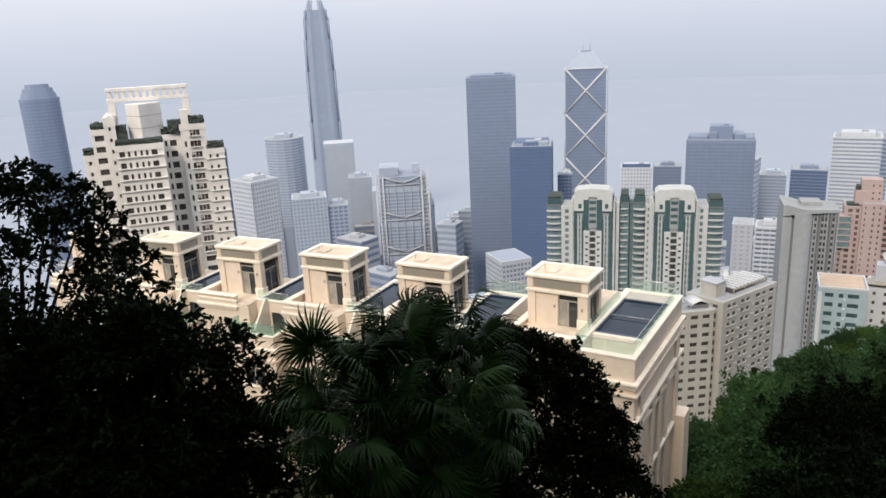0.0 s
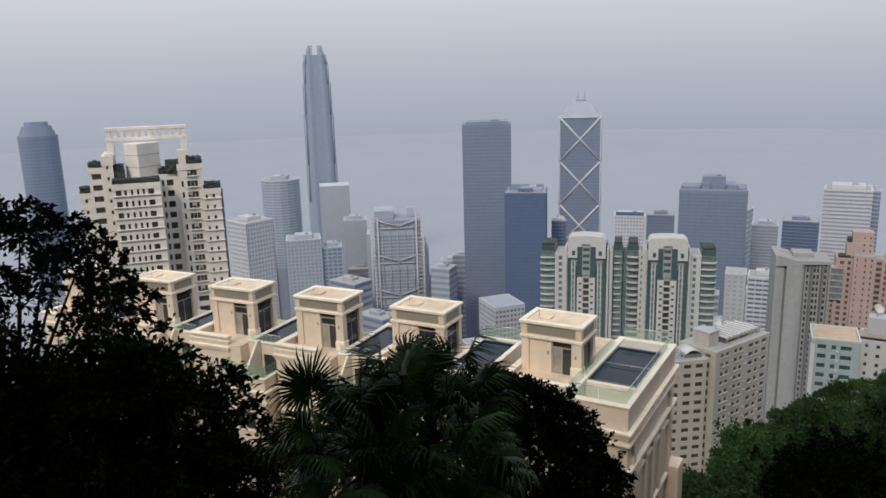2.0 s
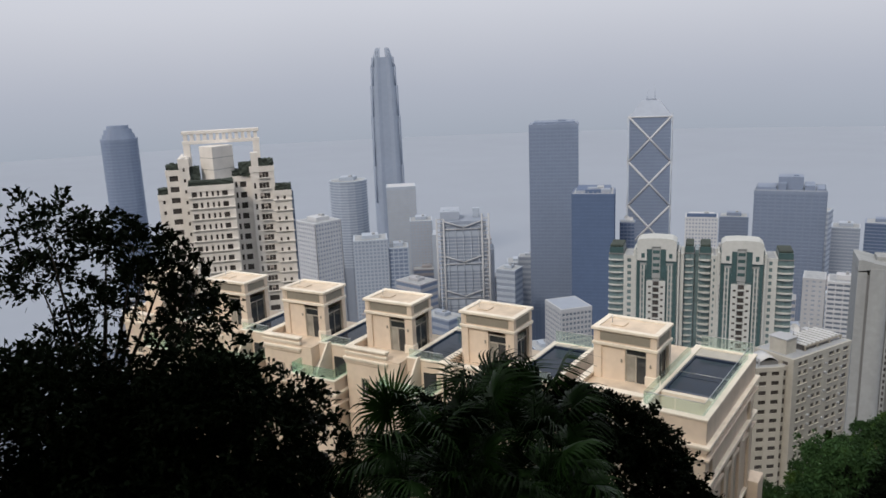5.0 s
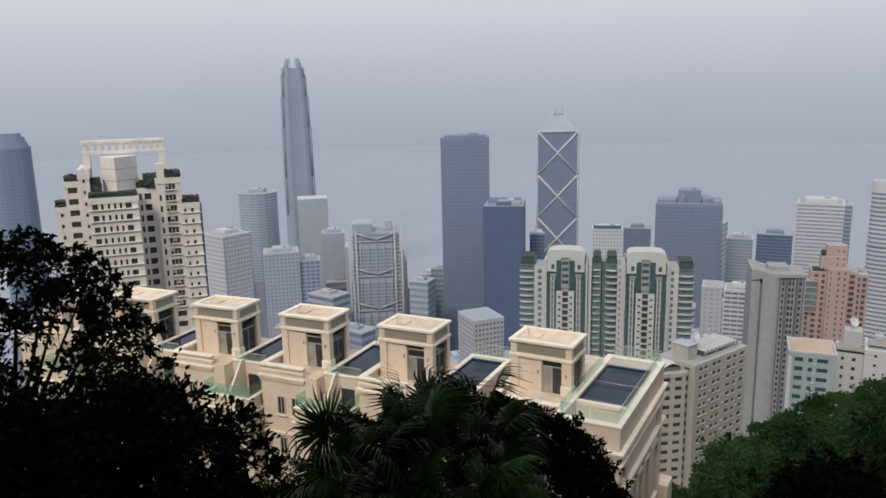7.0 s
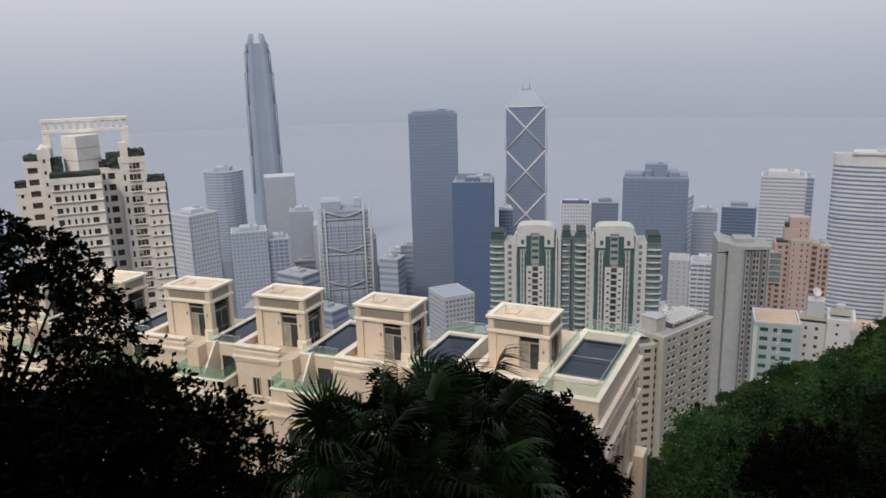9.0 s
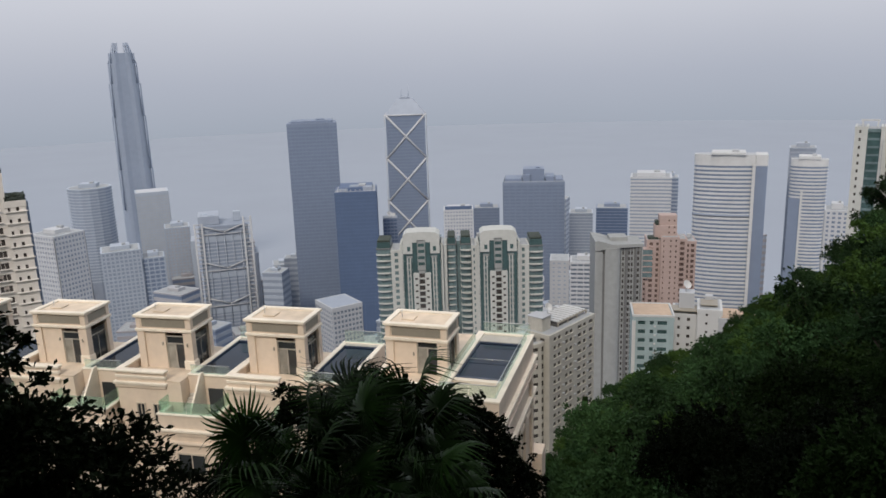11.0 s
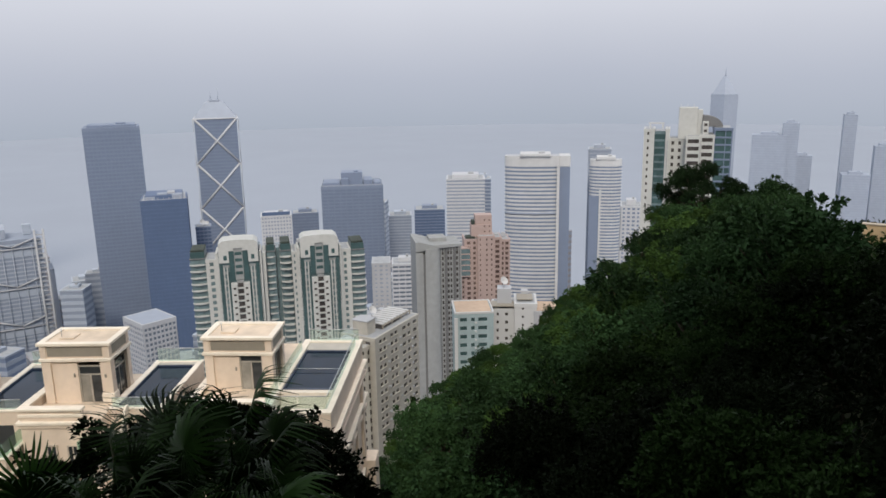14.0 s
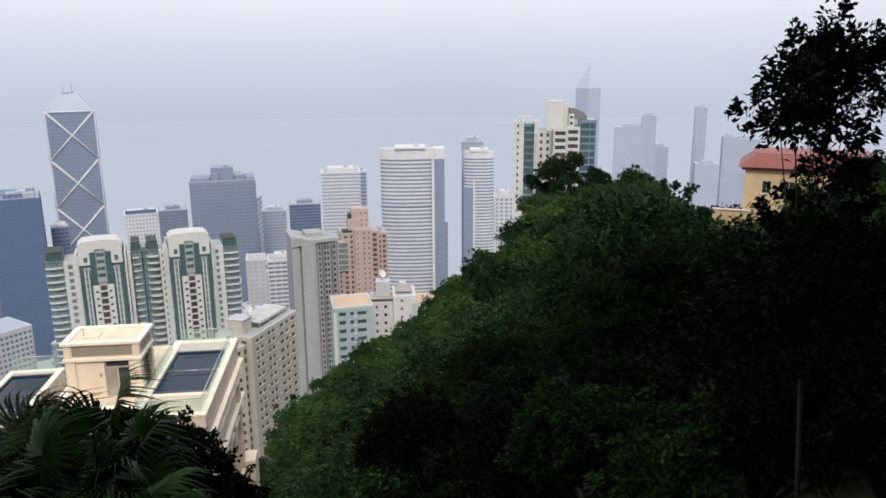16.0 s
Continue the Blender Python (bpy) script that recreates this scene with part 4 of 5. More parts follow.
def balconies(x0, x1, y0, y1, z1, lean=0.0):
    """A glazed wing with a thin bowed balcony slab at each floor and a dark planted roof."""
    wing = new("balcony_wing")
    wing.parent = gc
    wing.matrix_local = pose(0, 0, 0)
    part("glazing", bx(x0, x1, y0, y1, zg, z1 - 3.2), GLASSGR, wing)
    part("penthouse", bx(x0 + 0.2, x1 - 0.2, y0 + 0.4, y1, z1 - 3.2, z1), GREENW, wing, bevel=0.1)
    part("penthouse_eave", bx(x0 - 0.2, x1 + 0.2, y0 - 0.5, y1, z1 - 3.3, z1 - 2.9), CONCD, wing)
    n = 6
    pts = []
    for i in range(n + 1):
        q = i / n
        pts.append((x0 - 0.3 + (x1 - x0 + 0.6) * q, y0 - 0.3 - 1.3 * math.sin(math.pi * q) ** 0.6 - lean * q if 0 < i < n else y0 - 0.1 - lean * q))
    pts += [(x1 + 0.3, y1), (x0 - 0.3, y1)]
    me = to_mesh("balcony", prism(bmesh.new(), pts, 0, 0.55), WHITEP)
    me2 = to_mesh("mullion", bx(-0.12, 0.12, y0 - 0.12, y0 + 0.05, 0, GF), GREENW)
    for i in range(26):
        share("balcony", me, wing, pose(0, 0, z1 - 6.2 - i * GF))
        if i < 14:
            share("mullion", me2, wing, pose(x0 + (x1 - x0) * (0.35 if i % 2 else 0.62), 0, z1 - 6.2 - i * GF))
    part("roof_planting", bx(x0 + 0.3, x1 - 0.3, y0 + 0.6, y1, z1, z1 + 1.0), PLANTS, wing, bevel=0.3)


def crown_tower(x0):
    wing = new("crowned_wing")
    wing.parent = gc
    wing.matrix_local = pose(x0, 0, 0)
    part("glazing", bx(1.0, 19.8, -5, 14, zg, 281), GLASSGR, wing)
    for a, b in ((0.0, 1.5), (19.2, 20.6)):
        part("pylon", bx(a, b, -5.0, 8, zg, 281.0), WHITEP, wing, bevel=0.1)
    # the crown: an upside-down U with a chamfered top
    prof = [(1.6, 276.3), (6.0, 276.3), (6.0, 281.8), (8.2, 281.8), (8.2, 283.0), (12.2, 283.0), (12.2, 281.8), (14.6, 281.8), (14.6, 276.3), (19.1, 276.3), (19.1, 285.2), (17.4, 286.5), (12.6, 286.9), (8.0, 286.9), (3.2, 286.5), (1.6, 285.2)]
    bm = bmesh.new()
    lo = [bm.verts.new((x, -6.2, z)) for x, z in prof]
    hi = [bm.verts.new((x, 5.0, z)) for x, z in prof]
    bm.faces.new(lo), bm.faces.new(hi[::-1])
    for i in range(len(prof)):
        bm.faces.new((lo[i], hi[i], hi[(i + 1) % len(prof)], lo[(i + 1) % len(prof)]))
    part("crown", bm, WHITEP, wing)
    for u in (3.6, 15.9):
        part("crown_window", bx(u, u + 1.5, -6.26, -6.1, 277.6, 279.8), WINGR, wing)
    part("green_panel", bx(6.0, 8.3, -5.9, -4.8, 268.0, 281.8), GREENW, wing)
    part("green_panel", bx(12.1, 14.6, -5.9, -4.8, 268.0, 281.8), GREENW, wing)
    part("centre_bay", bx(8.3, 12.1, -5.5, -4.8, 268.0, 283.0), CONC, wing)
    me = to_mesh("bay_window", bx(8.7, 11.7, -5.6, -5.4, 0, 1.5), WINGR)
    for i in range(4):
        share("bay_window", me, wing, pose(0, 0, 279.6 - i * GF))
    for a, b in ((1.5, 3.0), (17.8, 19.2)):
        part("green_strip", bx(a, b, -5.5, -4.8, zg, 276.3), GREENW, wing)
    for a in (3.2, 4.6, 15.4, 16.8):
        part("white_strip", bx(a, a + 0.5, -5.6, -4.8, zg, 274.0), WHITEP, wing)
    part("green_strip", bx(5.1, 6.1, -5.6, -4.8, zg, 272.0), GREENW, wing)
    part("green_strip", bx(14.5, 15.4, -5.6, -4.8, zg, 272.0), GREENW, wing)
    for a, b in ((6.1, 8.8), (11.8, 14.5)):
        part("core", bx(a, b, -7.0, -5, zg, 266.6), WHITEP, wing, bevel=0.06)
    part("core_back", bx(8.8, 11.8, -6.2, -5, zg, 267.6), CONC, wing)
    me = to_mesh("window", bx(-0.6, 0.6, -0.1, 0.05, 0, 0.9), WINDK)
    me3 = to_mesh("recess_window", bx(-1.2, 1.2, -0.1, 0.05, 0, 1.9), WINDK)
    me4 = to_mesh("recess_ledge", bx(-1.6, 1.6, -0.9, 0.05, 0, 0.45), WHITEP)
    for i in range(22):
        share("window", me, wing, pose(7.6, -7.0, 263.6 - i * GF))
        share("window", me, wing, pose(13.0, -7.0, 263.6 - i * GF))
        share("recess_window", me3, wing, pose(10.3, -6.2, 264.6 - i * GF))
        share("recess_ledge", me4, wing, pose(10.3, -6.2, 263.9 - i * GF))
    me = to_mesh("spandrel", bx(2.2, 18.8, -5.3, -4.9, 0, 0.9), CONC)
    for i in range(24):
        share("spandrel", me, wing, pose(0, 0, 274 - i * GF))


balconies(0, 6.8, -1, 12, 281)
slab_block(gc, 7.3, 11.2, -2.2, 12, zg, 277.6, GLASSGR, WHITEP, ((8.6, 10.4),), GF, 0.4, floors=24)
crown_tower(11.6)
part("pylon", bx(32.4, 34.0, -3.0, 12, zg, 279.5), WHITEP, gc, bevel=0.1)
balconies(34.2, 38.4, 0.5, 14, 282.0, -1.0)
part("slot_wall", bx(38.7, 40.5, 3.0, 14, zg, 280), GLASSGR, gc)
balconies(40.7, 45.8, 0.5, 14, 282.0, 1.0)
slab_block(gc, 46.3, 48.0, -3.0, 12, zg, 279, GLASSGR, WHITEP, ((46.8, 47.5),), GF, 0.5, floors=24)
crown_tower(48.4)
slab_block(gc, 69.4, 73.3, -2.2, 12, zg, 278.4, GLASSGR, WHITEP, ((70.2, 71.6),), GF, 0.4, floors=24)
balconies(73.8, 80.4, -1, 12, 280.5)

# tan slab with rows of small windows, below the villas
tb = thing("apartment_slab", pose(81.3, 231.6, 0, 0, 0, 36.5), "cream-grey apartment slab with rows of small windows", "apartment block")
slab_block(tb, 0.4, 29.6, 0.4, 14, 188, 270.6, WINDK, TANG, ((2.7, 4.6), (5.4, 7.3), (10.1, 12.1), (12.9, 14.9), (18.2, 20.9), (22.0, 24.0), (25.8, 28.7)), 3.18, 0.55, side_cols=((2, 4), (7, 9)), floors=22)
me = to_mesh("sill", bx(-1.2, 1.2, -0.3, 0.05, 0, 0.2), TANG)
for i in range(22):
    for x in (3.7, 6.3, 11.1, 13.9, 19.6, 23.0, 27.3):
        share("sill", me, tb, pose(x, 0.05, 269.2 - (i + 1) * 3.18 + 1.56))
lw_ = slab_block(tb, -20.0, -3.2, 0.6, 12, 188, 268.4, WINDK, TANG, ((-19, -16.5), (-14.8, -12.3), (-10.6, -8.1), (-6.6, -4.1)), 3.18, 0.55, floors=22)
lw_.matrix_local = pose(0, 0, 0, 0, 0, -27.5)
rc_ = slab_block(tb, -2.8, -0.4, 2.4, 12, 188, 268.0, WINDK, TANG, ((-2.4, -0.8),), 3.18, 0.38, floors=22)
rc_.matrix_local = pose(0, 0, 0, 0, 0, -20)
me = to_mesh("air_conditioner", bx(-0.45, 0.45, -0.5, 0, 0, 0.5), W_CLAD)
for i in range(20):
    for x in (8.6, 16.4, 24.8):
        if (i * 7 + int(x)) % 3:
            share("air_conditioner", me, tb, pose(x, 0.05, 265.6 - i * 3.18))
part("stair_tower", bx(1.6, 6.8, 4, 10, 270, 275.4), TANG, tb, bevel=0.1)
part("stair_cap", bx(1.3, 7.1, 3.7, 10.3, 275.4, 275.8), W_CLAD, tb, bevel=0.05)
for i in range(9):
    part("roof_rail", bx(9.4 + i * 2.1, 10.5 + i * 2.1, 2.6, 11.6, 272.3, 272.7), W_WHITE, tb)
# dark sheet added over the roof so the gaps between slats read dark
part("slat_gap_sheet", bx(9.0, 28.4, 2.9, 11.3, 270.7, 270.78), WINDK, tb, "dark sheet added to darken gaps between white slats")
for y in (2.4, 11.4):
    part("rail_beam", bx(9.0, 28.4, y, y + 0.4, 271.8, 272.3), LOUVRE, tb)
for x in (9.2, 15.4, 21.6, 27.8):
    for y in (2.4, 11.4):
        part("rail_post", bx(x, x + 0.35, y, y + 0.35, 270.5, 271.8), LOUVRE, tb)
# a bowed white canopy and a pergola over the wing's roof
bm = bmesh.new()
rows_ = [[bm.verts.new((-9.8 + 6.2 * i / 8, y, 269.6 + 1.5 * math.sin(math.pi * i / 8) + dz)) for i in range(9)] for y, dz in ((2.0, 0), (8.6, 0), (8.6, -0.12), (2.0, -0.12))]
for a, b in zip(rows_, rows_[1:] + rows_[:1]):
    for i in range(8):
        bm.faces.new((a[i], a[i + 1], b[i + 1], b[i])).smooth = True
part("canopy", bm, W_WHITE, lw_, "bowed white roof canopy")
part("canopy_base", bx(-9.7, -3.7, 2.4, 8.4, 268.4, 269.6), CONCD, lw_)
for i in range(7):
    part("pergola_beam", bx(-19.5 + i * 1.5, -19.1 + i * 1.5, 1.4, 9, 270.6, 270.9), W_CLAD, lw_)
for y in (1.4, 8.7):
    part("pergola_beam", bx(-19.6, -10, y, y + 0.3, 270.2, 270.6), W_CLAD, lw_)
    for x in (-19.5, -15, -10.4):
        part("pergola_post", bx(x, x + 0.3, y, y + 0.3, 268.4, 270.2), W_CLAD, lw_)


def dish(x, y, z, r, yaw):
    t = thing("satellite_dish", pose(x, y, z, 0, 0, yaw), "white satellite dish on a rooftop stand", "satellite dish", "rooftop dishes")
    bm = bmesh.new()
    rings = []
    for k in range(5):
        q = k / 4
        rings.append([bm.verts.new((r * q * math.cos(a), -0.35 * r * q * q, r * q * math.sin(a))) for a in (2 * math.pi * i / 18 for i in range(18))])
    for a, b in zip(rings, rings[1:]):
        for i in range(18):
            if a is rings[0]:
                if i == 0:
                    bmesh.ops.remove_doubles(bm, verts=rings[0], dist=1e-4)
                continue
            bm.faces.new((a[i], a[(i + 1) % 18], b[(i + 1) % 18], b[i])).smooth = True
    bm.faces.new(rings[1])
    bowl = part("bowl", bm, W_WHITE, t)
    bowl.matrix_local = pose(0, 0, r + 0.9, -35)
    part("post", rod(bmesh.new(), (0, 0.2, 0), (0, 0.2, r + 0.9), 0.14), METAL, t)


dish(83.6, 239.5, 275.8, 1.5, 20)
dish(110.5, 845, 196, 3.2, 15)
dish(115.5, 846, 196, 2.2, -10)

# grey tower of concrete fins
fin = thing("fin_tower", pose(163, 352, 0, 0, 0, -16), "grey concrete tower with a blank slab and window strips", "apartment tower", "mid-slope apartment towers")
# Core and slot get the half-tone concrete, so their shade is coloured in.
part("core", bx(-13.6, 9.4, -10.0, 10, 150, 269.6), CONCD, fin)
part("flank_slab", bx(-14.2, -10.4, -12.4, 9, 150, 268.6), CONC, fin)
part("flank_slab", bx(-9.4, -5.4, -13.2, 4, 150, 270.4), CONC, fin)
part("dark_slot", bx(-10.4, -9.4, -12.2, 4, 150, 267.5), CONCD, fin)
# the slab sweeps back in a hollow curve to the window strips
pts = [(-5.4, -13.2)] + [(-5.4 + 4.2 * math.sin(q * math.pi / 16), -9.6 - 3.6 * math.cos(q * math.pi / 16)) for q in range(1, 9)] + [(-1.2, -6), (-5.4, -6)]
part("hollow_curve", prism(bmesh.new(), pts, 150, 270.4), CONC, fin)
bm = bmesh.new()
prof = [(-14.2, 269.0), (-5.0, 270.4), (9.8, 270.6), (9.8, 272.0), (-5.0, 272.2), (-12.6, 274.2), (-14.2, 274.0)]
lo = [bm.verts.new((x, -10.6 if x > -2 else -12.6, z)) for x, z in prof]
hi = [bm.verts.new((x, 9.0, z)) for x, z in prof]
bm.faces.new(lo), bm.faces.new(hi[::-1])
for i in range(len(prof)):
    bm.faces.new((lo[i], hi[i], hi[(i + 1) % len(prof)], lo[(i + 1) % len(prof)]))
part("roof_parapet", bm, CONC, fin)
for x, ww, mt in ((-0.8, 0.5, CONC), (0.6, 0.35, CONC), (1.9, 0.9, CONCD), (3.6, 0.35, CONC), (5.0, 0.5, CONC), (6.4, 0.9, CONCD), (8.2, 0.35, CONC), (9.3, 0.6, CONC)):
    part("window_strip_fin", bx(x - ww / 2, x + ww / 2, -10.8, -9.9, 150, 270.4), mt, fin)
me = to_mesh("window", bx(-0.5, 0.5, -0.12, 0.05, 0, 1.5), WINDK)
me2 = to_mesh("sill_band", bx(-0.62, 0.62, -0.35, 0.05, 0, 1.0), CONC)
for i in range(24):
    for x in (-0.1, 2.85, 4.3, 7.4):
        share("window", me, fin, pose(x, -10.0, 266.6 - i * 2.95))
        share("sill_band", me2, fin, pose(x, -10.0, 265.4 - i * 2.95))
part("plant_room", bx(-6, 3, -4, 5, 270.6, 274.2), CONC, fin, bevel=0.15)
# pink tower
pk = thing("apartment_tower", pose(203, 373.5, -3.5, 0, 0, -22), "salmon pink tiled apartment tower with stepped roof", "apartment tower", "mid-slope apartment towers")
BROWNW = mat("brown_tinted_window", (0.12, 0.085, 0.075), 0.25, var=0.5, scale=0.5)
slab_block(pk, -16.8, -12.6, 0.6, 14, 165, 247, BROWNW, PINK, ((-16.0, -14.6), (-14.0, -13.0)), band=0.5, floors=16)
slab_block(pk, -12.4, -5.0, 0.0, 14, 165, 267.5, BROWNW, PINK, ((-11.2, -9.2), (-7.6, -6.2)), band=0.42, floors=22)
slab_block(pk, -4.8, 4.2, -2, 14, 165, 269.5, BROWNW, PINK, ((-4.0, -3.4), (-0.4, 0.4), (2.4, 3.2)), band=0.58, floors=22)
slab_block(pk, 4.5, 8.6, 0.4, 14, 165, 268.0, BROWNW, PINK, ((5.2, 7.6),), band=0.4, floors=22, ledge=(4.8, 8.2))
slab_block(pk, 8.8, 13.6, 1.6, 15, 165, 266.5, BROWNW, PINK, ((9.2, 10.2), (11.2, 13.0)), band=0.4, floors=22, ledge=(8.9, 13.6))
part("roof_core", bx(-8.6, 3.4, 1, 9, 268, 275.5), PINK, pk, bevel=0.15)
part("roof_core", bx(-6.2, 3.4, 2, 9, 275.5, 281.0), PINK, pk, bevel=0.15)
for z in (271, 274, 277.5):
    for x in (-1.2, 1.6):
        part("core_window", bx(x, x + 0.7, 0.9 if z < 275 else 1.9, 1.1 if z < 275 else 2.1, z, z + 1.0), BROWNW, pk)
part("roof_planting", bx(-12, -6.4, 0.4, 6, 267.5, 268.9), PLANTS, pk, bevel=0.3)
part("roof_planting", bx(-8.4, -6.4, 1.4, 6, 275.5, 278.0), PLANTS, pk, bevel=0.3)
part("green_bay", bx(-15.2, -9.6, -1.4, 6, 246, 262.5), GLASSGR, pk)
me = to_mesh("bay_band", bx(-15.4, -9.4, -1.7, 4, 0, 0.6), PINK)
for i in range(6):
    share("bay_band", me, pk, pose(0, 0, 245.6 + i * 3.3))
# light blue block and its white neighbours
lb = thing("apartment_block", pose(109.8, 215.2, -2.6, 0, 0, -22), "light blue apartment block with a terracotta roof", "apartment block", "blocks by the wooded slope")
slab_block(lb, -5.2, 7.0, 0, 13, 225, 282.6, WINGR, BLUEP, ((-3.9, -1.6), (-0.2, 1.0), (2.2, 5.2)), band=0.55, side_cols=((2, 4), (6.5, 8.5), (10, 12)))
part("terrace_roof", bx(-5.0, 6.8, 0.1, 12.8, 282.7, 282.9), RUST, lb)
part("parapet_cap", ring(bmesh.new(), -5.7, 7.5, -0.55, 13.2, 282.6, 283.2, 0.4), W_WHITE, lb)
part("corner_post", bx(-5.8, -4.7, -0.9, 0.2, 225, 281.2), W_WHITE, lb)
for i in range(14):
    part("air_conditioner", bx(1.1, 1.7, -0.85, -0.35, 279.2 - i * 3, 279.7 - i * 3), W_WHITE, lb)
wb = thing("apartment_block", pose(126.6, 218.6, -3, 0, 0, -30), "white apartment block with rooftop clutter", "apartment block", "blocks by the wooded slope")
slab_block(wb, -6, 2, 2, 13, 225, 280.5, WINDK, W_WHITE, ((-4.6, -3.8), (-1.6, -0.6)), band=0.6)
slab_block(wb, 2, 9, 0, 12, 225, 283, WINDK, W_WHITE, ((4.2, 4.9),), band=0.7)
part("stair_house", bx(-4.4, 0.6, 4, 9, 280.5, 287), W_CLAD, wb, bevel=0.1)
part("canopy_roof", bx(-7, 3, 1, 7, 281.4, 281.7), LOUVRE, wb)
part("canopy_roof", bx(2.5, 8, 2, 9, 283.6, 283.9), LOUVRE, wb)
part("water_tank", bx(4, 6.5, 8, 10.5, 283, 285.2), W_CLAD, wb, bevel=0.1)
dish(127.6, 224.6, 284, 1.5, 10)
low = thing("apartment_block", pose(138, 211, -2, 0, 0, -34), "low block with a tan roof by the trees", "apartment block", "blocks by the wooded slope")
slab_block(low, -5, 6, 0, 11, 225, 279.5, WINDK, W_CLAD, ((-3.5, -2.5), (0, 1)), band=0.6)
part("terrace_roof", bx(-4.8, 5.8, 0.1, 10.8, 279.5, 279.7), RUST, low)

# block above the wooded spur
sp = thing("apartment_tower", pose(245, 266, 0, 0, 0, -42), "white and teal apartment tower above the trees", "apartment tower")
for a, b, cols in ((-16.6, -12.6, ((-15.4, -14.6),)), (-7.0, -5.9, ())):
    slab_block(sp, a, b, 0, 14, 250, 331, WINDK, WHITEP, cols, 3.3, 0.6, floors=12)
slab_block(sp, -12.3, -7.3, 0.9, 14, 250, 330, WINGR, GLASSGR, ((-12.1, -7.5),), 3.3, 0.3, floors=12)
slab_block(sp, -5.6, 1.4, 4, 14, 250, 326.6, WINDK, WHITEP, ((-4.6, -3.4), (-1.6, -0.4)), 3.3, 0.5, floors=12)
slab_block(sp, 1.9, 7.6, -1, 14, 250, 328.0, WINDK, WHITEP, ((2.3, 7.2),), 3.3, 0.46, floors=12)
slab_block(sp, 8.0, 13.4, -0.4, 14, 250, 328.6, WINDK, WHITEP, ((8.4, 13.0),), 3.3, 0.46, floors=12)
slab_block(sp, 13.8, 21.0, 0.5, 14, 250, 331.7, WINGR, G_STEEL, ((14.0, 18.2), (18.5, 20.8)), 3.3, 0.24, floors=12)
for x in (-6.4, 1.6, 7.8):
    part("downpipe", rod(bmesh.new(), (x, -1.7, 250), (x, -1.7, 326), 0.12), CONC, sp)
for i in range(8):
    part("air_conditioner", bx(-6.9, -6.2, -0.9, -0.35, 325.0 - i * 3.3, 325.6 - i * 3.3), W_WHITE, sp)
part("roof_core", bx(-1.9, 6.2, 3, 10, 326, 340.5), WHITEP, sp, bevel=0.15)
part("roof_core", bx(6.2, 8.4, 3.4, 9, 326, 339.4), WHITEP, sp, bevel=0.15)
part("roof_core", bx(8.4, 11.0, 1, 8, 327, 334.4), WHITEP, sp, bevel=0.15)
for z in (329.6, 332.4):
    part("core_window", bx(9.0, 10.4, 0.9, 1.1, z, z + 1.2), WINDK, sp)
bm = bmesh.new()
prof = [(8.6, 332.0)] + [(8.6 + 8.6 * math.sin(q * math.pi / 12), 332.0 + 5.0 * math.cos(q * math.pi / 12)) for q in range(7)]
lo = [bm.verts.new((x, 2.2, z)) for x, z in prof]
hi = [bm.verts.new((x, 9.0, z)) for x, z in prof]
bm.faces.new(lo), bm.faces.new(hi[::-1])
for i in range(len(prof)):
    bm.faces.new((lo[i], hi[i], hi[(i + 1) % len(prof)], lo[(i + 1) % len(prof)]))
part("curved_roof", bm, CONCD, sp)
part("roof_beam", bx(-15, -8, 1, 2, 333.2, 333.9), W_WHITE, sp)
for x in (-14.6, -9):
    part("roof_post", bx(x, x + 0.6, 1, 2, 331, 333.3), W_WHITE, sp)
for x in (-1.2, 1.6, 4.4):
    part("roof_rail_post", rod(bmesh.new(), (x, 3.4, 340.5), (x, 3.4, 342.0), 0.1), METAL, sp)

# ochre house with a red roof
OCHRE = mat("ochre_plaster", (0.58, 0.44, 0.27), 0.8, var=0.08, scale=0.8, stain=0.1, bump=0.1)
REDROOF = mat("red_metal_roof", (0.20, 0.055, 0.048), 0.6, var=0.15, scale=1.5)
oh = thing("house", pose(102.6, 59.5, 331.2, 0, 0, -58), "ochre plastered house with a red roof among trees", "house")
part("wall", bx(-9, 9, 0, 9, -6, 13.0), OCHRE, oh)
part("roof", prism(bmesh.new(), [(-10, -5.4), (10, -5.4), (10, 5.4), (-10, 5.4)], 13.0, 15.0, 0.75), REDROOF, oh).location = (0, 4.5, 0)
part("eave_cornice", bx(-9.5, 9.5, -0.5, 9.5, 12.6, 13.0), REDROOF, oh)
for x in (-6.6, -3.6, -0.6, 2.4, 5.4):
    for z in (9.2, 5.6):
        window(oh, x, x + 1.3, 0, z, z + 1.9)
part("garden_wall", bx(-13, -5, -1.6, -1.0, -6, 6.6), OCHRE, oh, bevel=0.05)
part("wall_coping", bx(-13.1, -4.9, -1.75, -0.85, 6.6, 6.8), STONE, oh, bevel=0.03)

for parent, spots, z in ((pk, ((7, 7), (11, 9)), 267), (tb, ((16, 12.5), (24, 12.5)), 270.5), (gc, ((14, 7), (27, 8), (50, 7), (63, 8)), 281)):
    for k, (x, y) in enumerate(spots):
        part("roof_tank", bx(x - 1.2, x + 1.2, y - 1, y + 1, z, z + 1.8 + 0.4 * (k % 2)), W_CLAD, parent, bevel=0.1)
        part("aerial", rod(bmesh.new(), (x + 1.5, y, z), (x + 1.5, y, z + 4.2), 0.06), METAL, parent)
